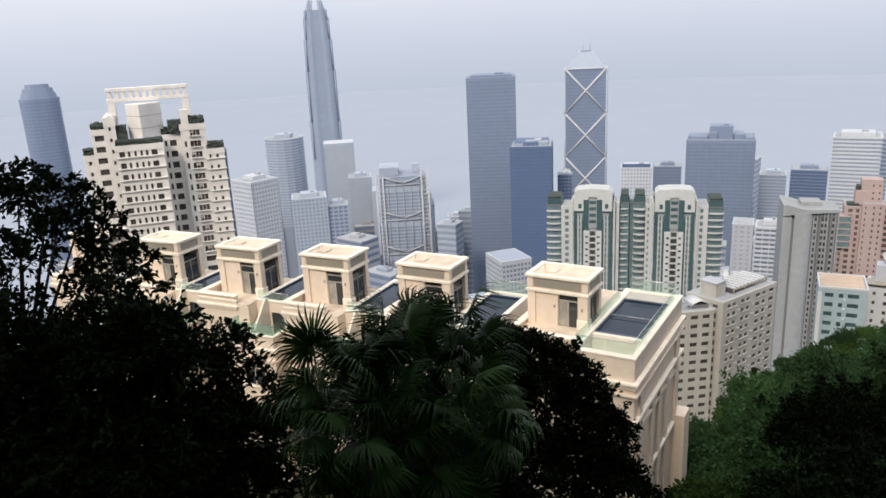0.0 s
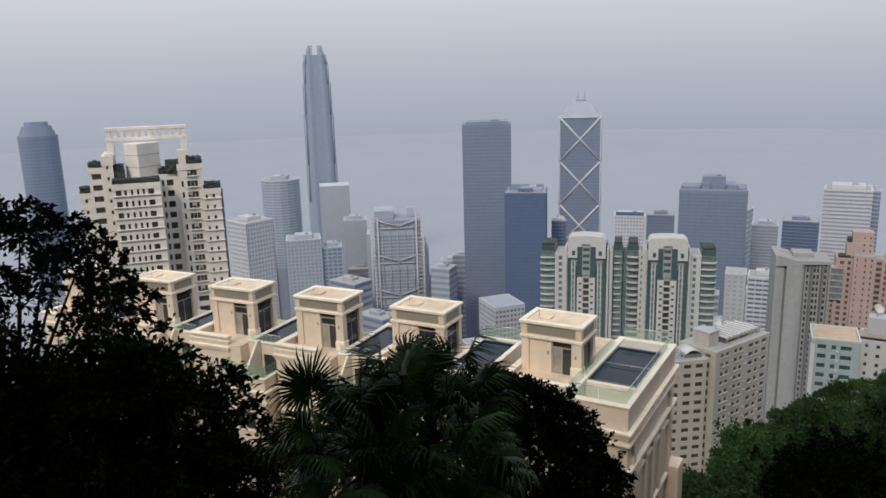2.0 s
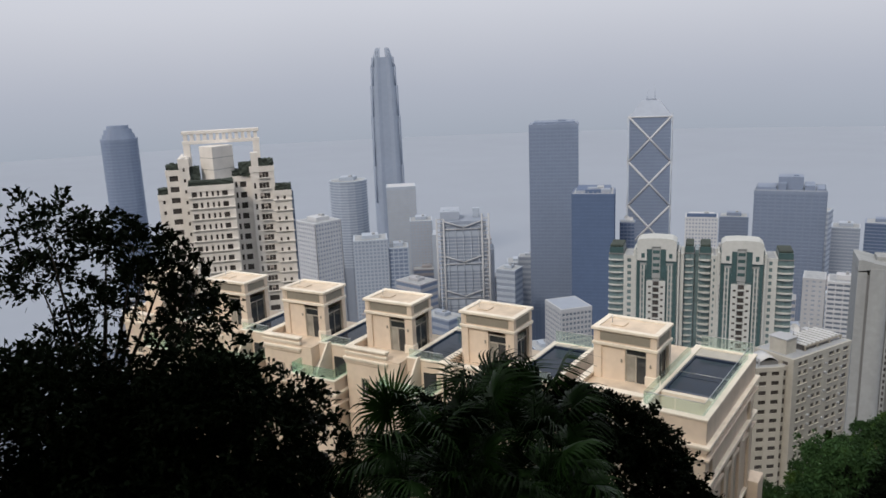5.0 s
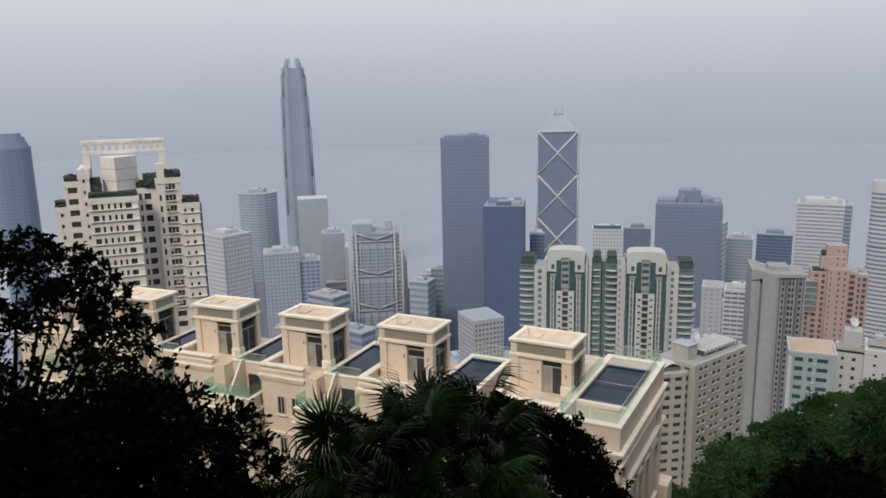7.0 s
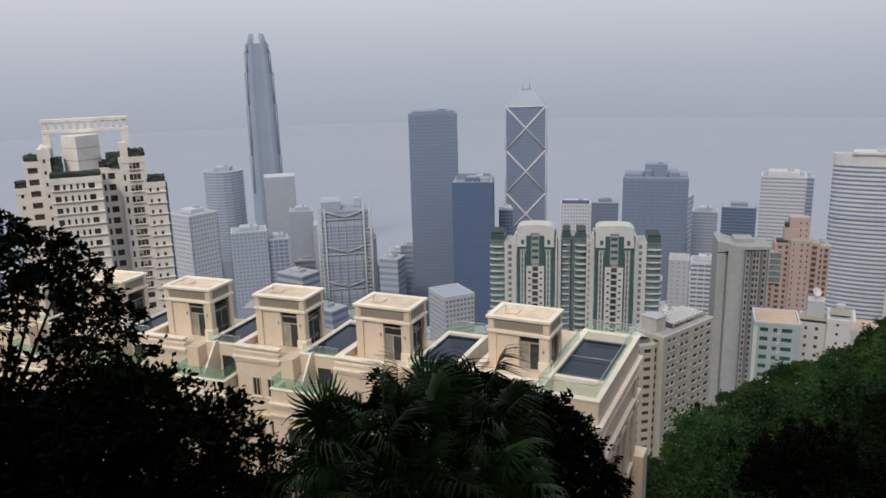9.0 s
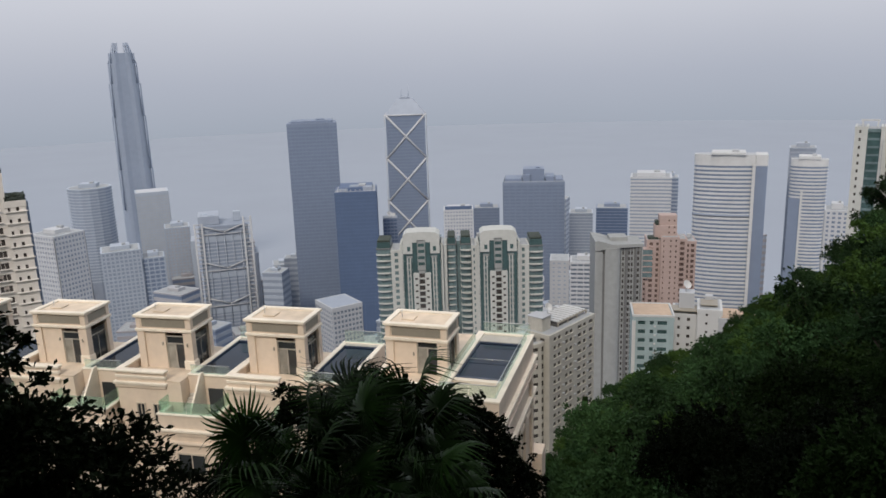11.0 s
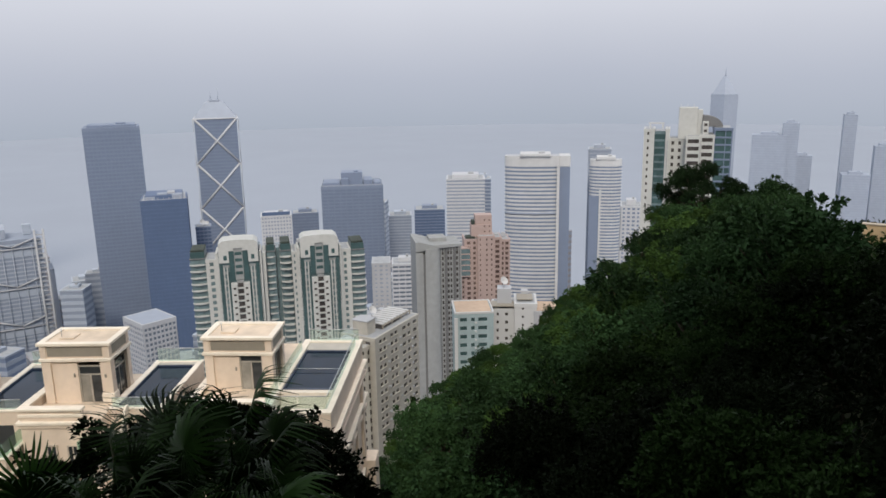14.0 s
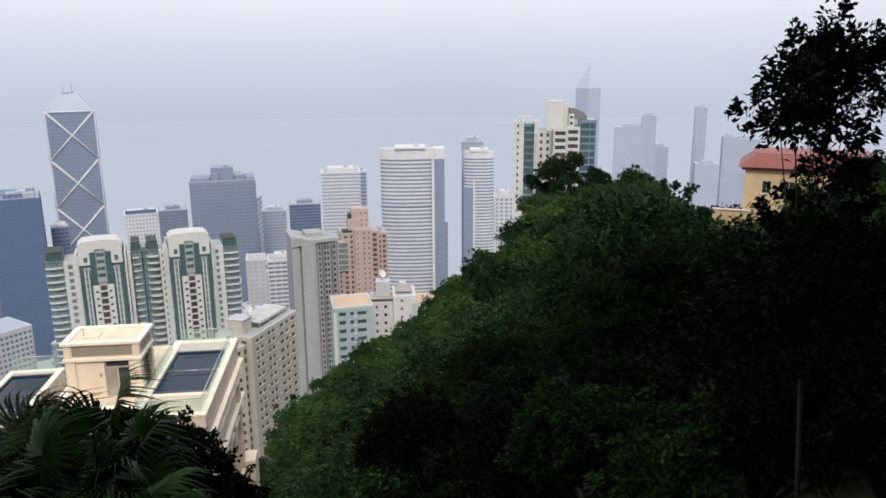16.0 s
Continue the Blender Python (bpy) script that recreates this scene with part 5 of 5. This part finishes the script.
# ---- plants ----
def leaf_cloud(name, pts, dirs, length, width, material, seed, droop=0.3):
    """A mesh of many small folded leaves: a base, two edges and a tip each."""
    g = np.random.default_rng(seed)
    n = len(pts)
    d = dirs / (np.linalg.norm(dirs, axis=1, keepdims=True) + 1e-9)
    s = np.cross(d, g.normal(size=(n, 3)))
    s /= np.linalg.norm(s, axis=1, keepdims=True) + 1e-9
    L = length * g.uniform(0.6, 1.35, (n, 1))
    Wd = width * g.uniform(0.7, 1.3, (n, 1))
    mid = pts + d * L * 0.5
    up = np.cross(s, d) * Wd * 0.18
    tip = pts + d * L - np.array((0, 0, 1.0)) * L * droop * 0.5
    v = np.stack([pts, mid - s * Wd * 0.5 + up, tip, mid + s * Wd * 0.5 + up], 1).reshape(-1, 3)
    me = bpy.data.meshes.new(name)
    idx = np.arange(n) * 4
    f = np.stack([np.stack([idx, idx + 1, idx + 2], 1), np.stack([idx, idx + 2, idx + 3], 1)], 1).reshape(-1, 3)
    me.from_pydata(v.tolist(), [], f.tolist())
    me.materials.append(material)
    return me


def shell_points(g, blobs, n, sprigs=0):
    """Points and outward ways on the lumpy shells of uneven clumps (x, y, z, r), with sprigs that stick out."""
    b = np.array(blobs)
    w = b[:, 3] ** 2
    k = g.choice(len(b), n, p=w / w.sum())
    d = g.normal(size=(n, 3))
    d /= np.linalg.norm(d, axis=1, keepdims=True)
    d[:, 2] = np.where(d[:, 2] < -0.35, -d[:, 2], d[:, 2])
    ph = g.uniform(0, 6.28, (len(b), 3))[k]
    lump = 0.86 + 0.16 * np.sin(d[:, 0] * 5 + ph[:, 0]) + 0.14 * np.sin(d[:, 1] * 7 + ph[:, 1]) + 0.12 * np.sin(d[:, 2] * 9 + ph[:, 2])
    r = b[k, 3] * lump * g.uniform(0.45, 1.1, n) ** 0.6
    p = b[k, :3] + d * r[:, None] * np.array((1, 1, 0.8))
    q = d + g.normal(size=(n, 3)) * 0.7
    for i in range(sprigs):
        c = b[g.choice(len(b), p=w / w.sum())]
        u = g.normal(size=3)
        u[2] = abs(u[2]) * 0.9
        u /= np.linalg.norm(u)
        m = int(g.uniform(18, 46))
        s = g.uniform(0.7, 1.0, m) ** 0.5 * c[3] * g.uniform(1.0, 1.38)
        line = c[:3] + u * s[:, None] + g.normal(size=(m, 3)) * 0.07 * c[3] ** 0.5
        p = np.concatenate([p, line])
        q = np.concatenate([q, u + g.normal(size=(m, 3)) * 0.8])
    return p, q


def limbs(bm, base, blobs, r0, fork):
    bend = Vector(base).lerp(Vector(fork), 0.55) + Vector((0.28, -0.15, 0))
    rod(bm, base, bend, r0, r0 * 0.85, 8)
    rod(bm, bend, fork, r0 * 0.85, r0 * 0.75, 8)
    for x, y, z, r in blobs:
        m = Vector(fork).lerp(Vector((x, y, z)), 0.5) + Vector((0, 0, -0.1 * r))
        rod(bm, fork, m, r0 * 0.5, r0 * 0.33, 6)
        rod(bm, m, (x, y, z), r0 * 0.33, r0 * 0.12, 5)
    return bm


def tree(name, m, label, blobs, n, leaf, material, seed, r0=0.18, fork_z=2.0, bark=None, group="", twigs=0, sprigs=0):
    g = np.random.default_rng(seed)
    t = thing(name, m, label, "tree", group)
    bm = limbs(bmesh.new(), (0, 0, -1.0), blobs, r0, (0, 0, fork_z))
    for i in range(twigs):
        x, y, z, r = blobs[i % len(blobs)]
        d = Vector(g.normal(size=3)).normalized()
        rod(bm, (x, y, z), Vector((x, y, z)) + d * r * 0.95, r0 * 0.1, r0 * 0.03, 4)
    part("trunk", bm, bark or BARK, t)
    p, d = shell_points(g, blobs, n, sprigs)
    crown = new("crown", leaf_cloud("crown", p, d, leaf, leaf * 0.5, material, seed))
    crown.parent = t
    return t


def random_blobs(g, r, h, k):
    out = []
    for i in range(k):
        a, q = g.uniform(0, 6.283), g.uniform(0, 0.85) ** 0.7
        out.append((r * q * math.cos(a), r * q * math.sin(a), h + g.uniform(-0.3, 0.35) * r * (1 - q * 0.6), r * g.uniform(0.24, 0.46)))
    return out


def az_of(x, y):
    return math.degrees(math.atan2(x, y))


# the wooded hillside
g0 = np.random.default_rng(11)
kinds = []
for k, (mm, r, h, lab) in enumerate(((LEAF_FAR, 4.2, 5.2, "dense dark green hillside tree"), (LEAF_FAR2, 3.8, 4.6, "olive green hillside tree"),
                                     (LEAF_FAR, 4.6, 6.0, "tall dark green hillside tree"), (LEAF_FAR2, 3.4, 4.2, "round olive hillside tree"),
                                     (LEAF_MID, 4.0, 5.0, "hillside tree with shade-darkened leaves on the near slope"), (LEAF_MID, 3.4, 4.4, "rounded tree with shade-darkened leaves on the near slope"))):
    blobs = random_blobs(g0, r, h, 13)
    kinds.append(tree("tree", pose(60 + k * 7, 118 + k * 6, 0), lab, blobs, 3800 if k < 4 else 8500, 0.40 if k < 4 else 0.26, mm, 20 + k, 0.2, h * 0.45, group="trees of the wooded hillside", sprigs=40))
spots = [(20.5, 58), (18, 50), (24, 68), (15.5, 42.5), (28, 78)]
rng = random.Random(9)
tries = 0
while len(spots) < 290 and tries < 12000:
    tries += 1
    az = rng.uniform(11, 64)
    rs = float(np.interp(az, SKY_AZ, SKY_R))
    r = rng.uniform(26, rs + 4)
    x, y = r * math.sin(radians(az)), r * math.cos(radians(az))
    if min((math.hypot(x - a, y - b) for a, b in spots), default=99) < 4.3 + r * 0.006:
        continue
    if math.hypot(x - 101, y - 62) < 13 or (50 < az < 60.5 and r > 52) or (3 < x < 17.5 and 43 < y < 66):
        continue
    spots.append((x, y))
for i, (x, y) in enumerate(spots):
    k = rng.randrange(4)
    r = math.hypot(x, y)
    s = rng.choice((0.7, 0.85, 1.0, 1.1, 1.25)) * rng.uniform(0.9, 1.1) * (0.62 if r < 45 else 1.0)
    rs = float(np.interp(az_of(x, y), SKY_AZ, SKY_R))
    if r > 0.7 * rs:
        s = rng.uniform(0.6, 0.92) if az_of(x, y) < 41 else rng.uniform(0.75, 1.1)
    m = pose(x, y, ground_z(x, y) - 0.3, 0, 0, rng.uniform(0, 360))
    if i < 6:
        kinds[i].matrix_world = m
        continue
    # near-slope trees take the leaf colour with shade in it
    o = kinds[4 + k % 2] if r < 46 + rng.uniform(-10, 14) and az_of(x, y) > 27 else kinds[k]
    keep = o.scale.copy()
    o.scale = (s, s, s * rng.uniform(0.9, 1.15))
    copy_thing(o, m)
    o.scale = keep

# scrub between the trees
g1 = np.random.default_rng(4)
n = 42000
az = np.radians(g1.uniform(9, 66, n))
r = 32 + 185 * g1.uniform(0, 1, n) ** 0.7
x, y = r * np.sin(az), r * np.cos(az)
ok = [i for i in range(n) if r[i] < np.interp(math.degrees(az[i]), SKY_AZ, SKY_R) + 3 and not (8 < x[i] < 20 and 44 < y[i] < 64)]
p = np.array([(x[i], y[i], ground_z(x[i], y[i]) + g1.uniform(0, 1.6)) for i in ok])
d = g1.normal(size=p.shape)
d[:, 2] = abs(d[:, 2])
scrub = new("undergrowth", leaf_cloud("undergrowth", p, d, 0.85, 0.5, LEAF_MID, 5))
tagged(scrub, "dark green scrub between hillside trees", "undergrowth", kind="stuff")

# trees close to the camera; their deep shade is in the leaf colour
lt = tree("tree", pose(-10.2, 15.4, 348.2), "tree with shade-darkened leaves and open branches", [(1.3, 0.1, 8.7, 0.75), (2.0, 0, 8.3, 0.65), (2.4, 0.1, 7.7, 0.6), (2.3, 0.1, 6.9, 0.7), (1.6, -0.4, 8.0, 0.75), (0.6, 0.2, 8.7, 0.8), (-0.6, 0, 9.0, 1.0), (2.5, 0, 7.2, 0.7), (1.9, 0.3, 6.4, 0.7), (-1.2, 0.4, 7.8, 1.1), (0.4, 0.2, 7.2, 0.8),
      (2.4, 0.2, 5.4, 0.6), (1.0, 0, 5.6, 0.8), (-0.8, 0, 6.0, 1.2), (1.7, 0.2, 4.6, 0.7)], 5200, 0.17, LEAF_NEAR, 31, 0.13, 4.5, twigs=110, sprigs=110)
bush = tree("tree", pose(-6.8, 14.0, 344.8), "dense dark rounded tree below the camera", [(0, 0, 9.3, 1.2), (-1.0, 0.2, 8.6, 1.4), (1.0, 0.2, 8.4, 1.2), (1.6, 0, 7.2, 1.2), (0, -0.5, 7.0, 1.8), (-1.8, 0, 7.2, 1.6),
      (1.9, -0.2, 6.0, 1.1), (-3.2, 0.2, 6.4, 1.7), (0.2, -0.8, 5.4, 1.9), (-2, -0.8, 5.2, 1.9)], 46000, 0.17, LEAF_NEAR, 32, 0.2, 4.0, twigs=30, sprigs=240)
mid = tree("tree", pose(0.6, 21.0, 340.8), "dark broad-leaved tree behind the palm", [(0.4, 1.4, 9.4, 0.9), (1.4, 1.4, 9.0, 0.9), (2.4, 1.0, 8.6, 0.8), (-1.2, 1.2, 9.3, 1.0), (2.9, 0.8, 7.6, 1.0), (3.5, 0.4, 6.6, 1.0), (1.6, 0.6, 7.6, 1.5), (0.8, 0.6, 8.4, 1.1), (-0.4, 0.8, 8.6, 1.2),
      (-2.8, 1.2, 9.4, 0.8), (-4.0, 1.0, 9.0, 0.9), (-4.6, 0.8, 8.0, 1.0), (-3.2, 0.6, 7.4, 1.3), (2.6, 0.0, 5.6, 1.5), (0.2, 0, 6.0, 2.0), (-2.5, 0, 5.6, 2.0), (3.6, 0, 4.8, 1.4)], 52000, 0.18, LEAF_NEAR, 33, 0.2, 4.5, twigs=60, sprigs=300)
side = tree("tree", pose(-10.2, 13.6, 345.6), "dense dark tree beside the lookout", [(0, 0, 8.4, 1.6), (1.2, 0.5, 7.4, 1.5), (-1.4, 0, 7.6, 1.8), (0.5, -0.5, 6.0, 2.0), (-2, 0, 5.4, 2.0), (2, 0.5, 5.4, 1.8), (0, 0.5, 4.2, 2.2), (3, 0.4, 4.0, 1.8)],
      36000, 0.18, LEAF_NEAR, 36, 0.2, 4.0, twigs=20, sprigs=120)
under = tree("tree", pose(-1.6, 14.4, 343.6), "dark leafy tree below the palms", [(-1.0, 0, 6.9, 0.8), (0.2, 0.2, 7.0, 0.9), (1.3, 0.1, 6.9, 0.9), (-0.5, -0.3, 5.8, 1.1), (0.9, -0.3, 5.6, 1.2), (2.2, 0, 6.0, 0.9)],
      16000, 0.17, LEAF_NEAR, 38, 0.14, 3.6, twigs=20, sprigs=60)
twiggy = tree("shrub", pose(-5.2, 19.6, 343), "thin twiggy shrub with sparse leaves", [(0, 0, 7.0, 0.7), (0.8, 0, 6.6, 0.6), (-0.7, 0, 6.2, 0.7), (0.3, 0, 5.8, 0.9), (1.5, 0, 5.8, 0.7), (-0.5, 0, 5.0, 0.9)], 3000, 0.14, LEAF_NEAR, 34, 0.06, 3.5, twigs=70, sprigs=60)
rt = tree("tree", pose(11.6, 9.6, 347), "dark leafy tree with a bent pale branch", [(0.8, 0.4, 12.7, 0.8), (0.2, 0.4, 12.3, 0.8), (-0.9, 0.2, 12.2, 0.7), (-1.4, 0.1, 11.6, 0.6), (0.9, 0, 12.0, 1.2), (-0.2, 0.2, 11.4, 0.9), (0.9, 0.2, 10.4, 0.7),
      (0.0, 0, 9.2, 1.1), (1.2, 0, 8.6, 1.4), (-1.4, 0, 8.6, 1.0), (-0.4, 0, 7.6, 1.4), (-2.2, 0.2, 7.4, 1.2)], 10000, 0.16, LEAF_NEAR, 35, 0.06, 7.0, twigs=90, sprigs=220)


BANK_AZ = (26, 31.5, 34.3, 39.7, 42.2, 46.4, 52, 58, 76)
BANK_Z = (338, 341.7, 343, 346.2, 346.2, 349.3, 351, 351.6, 352)


def bank_top(az):
    """Height of the leafy crest of the dark near bank."""
    return float(np.interp(az, BANK_AZ, BANK_Z))


# Dark leaf colours here carry the shade of the near bank.
bank_kinds = []
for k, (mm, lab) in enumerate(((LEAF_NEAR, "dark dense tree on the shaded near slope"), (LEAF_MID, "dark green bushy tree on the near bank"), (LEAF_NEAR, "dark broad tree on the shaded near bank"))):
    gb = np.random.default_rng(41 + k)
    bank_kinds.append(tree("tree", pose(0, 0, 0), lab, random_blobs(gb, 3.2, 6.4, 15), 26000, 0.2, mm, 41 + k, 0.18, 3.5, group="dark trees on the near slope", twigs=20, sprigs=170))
gb = random.Random(77)
placed = 0
for rr, step in ((21, 9.5), (28, 7.5), (35, 6.0), (40, 5.0)):
    az = 29.0 + rr * 0.06
    while az < 76:
        r = rr + gb.uniform(-2.2, 2.2)
        x, y = r * math.sin(radians(az)), r * math.cos(radians(az))
        gz = ground_z(x, y)
        top = 360 - (360 - bank_top(az)) * r / 40.0 - (0.0 if rr == 40 else gb.uniform(0.3, 1.6)) - (1.4 if rr < 30 else 0)
        s = max(0.4, min(1.35, (top - gz) / 8.4))
        m = pose(x, y, top - 8.4 * s, 0, 0, gb.uniform(0, 360))
        o = bank_kinds[(0, 2)[placed % 2] if placed > 2 and rr < 38 else placed % 3 if placed < 3 else 1]
        if placed < 3:
            o.matrix_world = m @ Matrix.Scale(s, 4)
        else:
            keep = o.scale.copy()
            o.scale = (s, s, s)
            copy_thing(o, m)
            o.scale = keep
        placed += 1
        az += step * gb.uniform(0.8, 1.2)

# a spreading flat-topped tree on the spur
gu = np.random.default_rng(90)
ub = []
for lv, (zz, rad, cnt) in enumerate(((13.5, 5.5, 9), (11.5, 8.5, 14), (9.0, 9.5, 14), (6.0, 8.0, 10))):
    for k in range(cnt):
        a, q = gu.uniform(0, 6.283), gu.uniform(0.1, 1.0) ** 0.6
        ub.append((rad * q * math.cos(a), rad * q * math.sin(a), zz + gu.uniform(-0.9, 0.9) - 1.2 * q, gu.uniform(1.2, 2.1)))
tree("tree", pose(113.6, 119.7, 324.4), "spreading dark green flat-topped tree on the spur", ub, 30000, 0.42, LEAF_FAR, 91, 0.4, 5.0, twigs=40, sprigs=120)


def frond_mesh(seed):
    """A fan blade of narrow leaflets with hanging tips on a long stalk; it points along +y."""
    g = random.Random(seed)
    bm = bmesh.new()
    stalk = g.uniform(1.2, 1.7)
    rod(bm, (0, 0, 0), (0, stalk * 0.55, 0.12), 0.022, 0.016, 5)
    rod(bm, (0, stalk * 0.55, 0.12), (0, stalk, 0.05), 0.016, 0.010, 5)
    n = 34
    fold = g.uniform(0.1, 0.45)
    for i in range(n):
        q0 = i / (n - 1)
        a = radians(-140 + 280 * q0 + g.uniform(-3, 3))
        L = (0.86 - 0.25 * abs(q0 - 0.5)) * g.uniform(0.82, 1.1)
        d = Vector((math.sin(a), math.cos(a), -fold * abs(math.sin(a))))
        s = Vector((math.cos(a), -math.sin(a), 0))
        o = Vector((0, stalk, 0.05))
        hang = g.uniform(0.15, 0.55)
        rows = []
        for q, w, z in ((0.0, 0.004, 0.0), (0.35, 0.020, 0.05), (0.62, 0.019, 0.02), (0.8, 0.012, -0.10 * hang / 0.35), (1.0, 0.003, -hang)):
            qq = q if q < 0.62 else 0.62 + (q - 0.62) * 0.55
            c = o + d * L * qq + Vector((0, 0, z * L))
            rows.append((bm.verts.new(c - s * w + Vector((0, 0, 0.012))), bm.verts.new(c + s * w)))
        for p, q in zip(rows, rows[1:]):
            bm.faces.new((p[0], p[1], q[1], q[0])).smooth = True
    return to_mesh("frond", bm, LEAF_PALM)


def palm(m, label, nf, seed):
    t = thing("fan_palm", m, label, "palm")
    g = random.Random(seed)
    bm = bmesh.new()
    for i in range(14):
        rod(bm, (0, 0, i * 0.5 - 1), (0, 0, i * 0.5 - 0.5), 0.17, 0.145, 9)
    part("trunk", bm, BARK, t)
    ms = [frond_mesh(seed + k) for k in range(8)]
    for i in range(nf):
        q = i / (nf - 1)
        tilt = 80 - 130 * q ** 0.8 + g.uniform(-16, 16)
        s = g.uniform(0.72, 1.06)
        share("frond", ms[i % 8], t, pose(g.uniform(-0.1, 0.1), g.uniform(-0.1, 0.1), 5.7 + 0.7 * (1 - q), 0, 0, i * 137.5 + g.uniform(-25, 25)) @ pose(0, 0, 0, tilt, g.uniform(-50, 50), 0) @ Matrix.Scale(s, 4))


palm(pose(-1.85, 12.6, 347.25), "tall fan palm with drooping leaf tips", 72, 50)
palm(pose(-0.65, 12.9, 347.15), "fan palm crowded against a taller one", 72, 60)


# a slender conifer at the edge of the wood, and shrubs in pale flower
gc_ = np.random.default_rng(70)
con = thing("conifer", pose(55.7, 139, ground_z(55.7, 139)), "slender dark conifer at the edge of the wood", "tree")
part("trunk", rod(bmesh.new(), (0, 0, -1), (0, 0, 15), 0.22, 0.05, 8), BARK, con)
hh = 15.4 * (1 - gc_.uniform(0, 1, 5200) ** 1.6 * 0.9)
aa = gc_.uniform(0, 6.283, 5200)
rr = (15.6 - hh) * 0.13 * (0.75 + 0.35 * np.sin(hh * 4.2)) * gc_.uniform(0.35, 1.1, 5200) + 0.1
pp = np.stack([rr * np.cos(aa), rr * np.sin(aa), hh], 1)
dd = np.stack([np.cos(aa), np.sin(aa), -0.25 + 0 * aa], 1) + gc_.normal(size=(5200, 3)) * 0.4
crown = new("crown", leaf_cloud("crown", pp, dd, 0.45, 0.14, LEAF_MID, 71))
crown.parent = con
for k, (x, y) in enumerate(((19.5, 26.5), (23, 30), (26.5, 33.5), (21.5, 33))):
    gk = np.random.default_rng(80 + k)
    tree("shrub", pose(x, y, ground_z(x, y) - 0.2), "olive shrub flecked with pale flowers", random_blobs(gk, 2.4, 3.4, 9), 9000, 0.2, LEAF_DRY if k % 2 == 0 else LEAF_FAR2, 80 + k, 0.08, 1.4,
         group="flowering shrubs on the slope", sprigs=80)
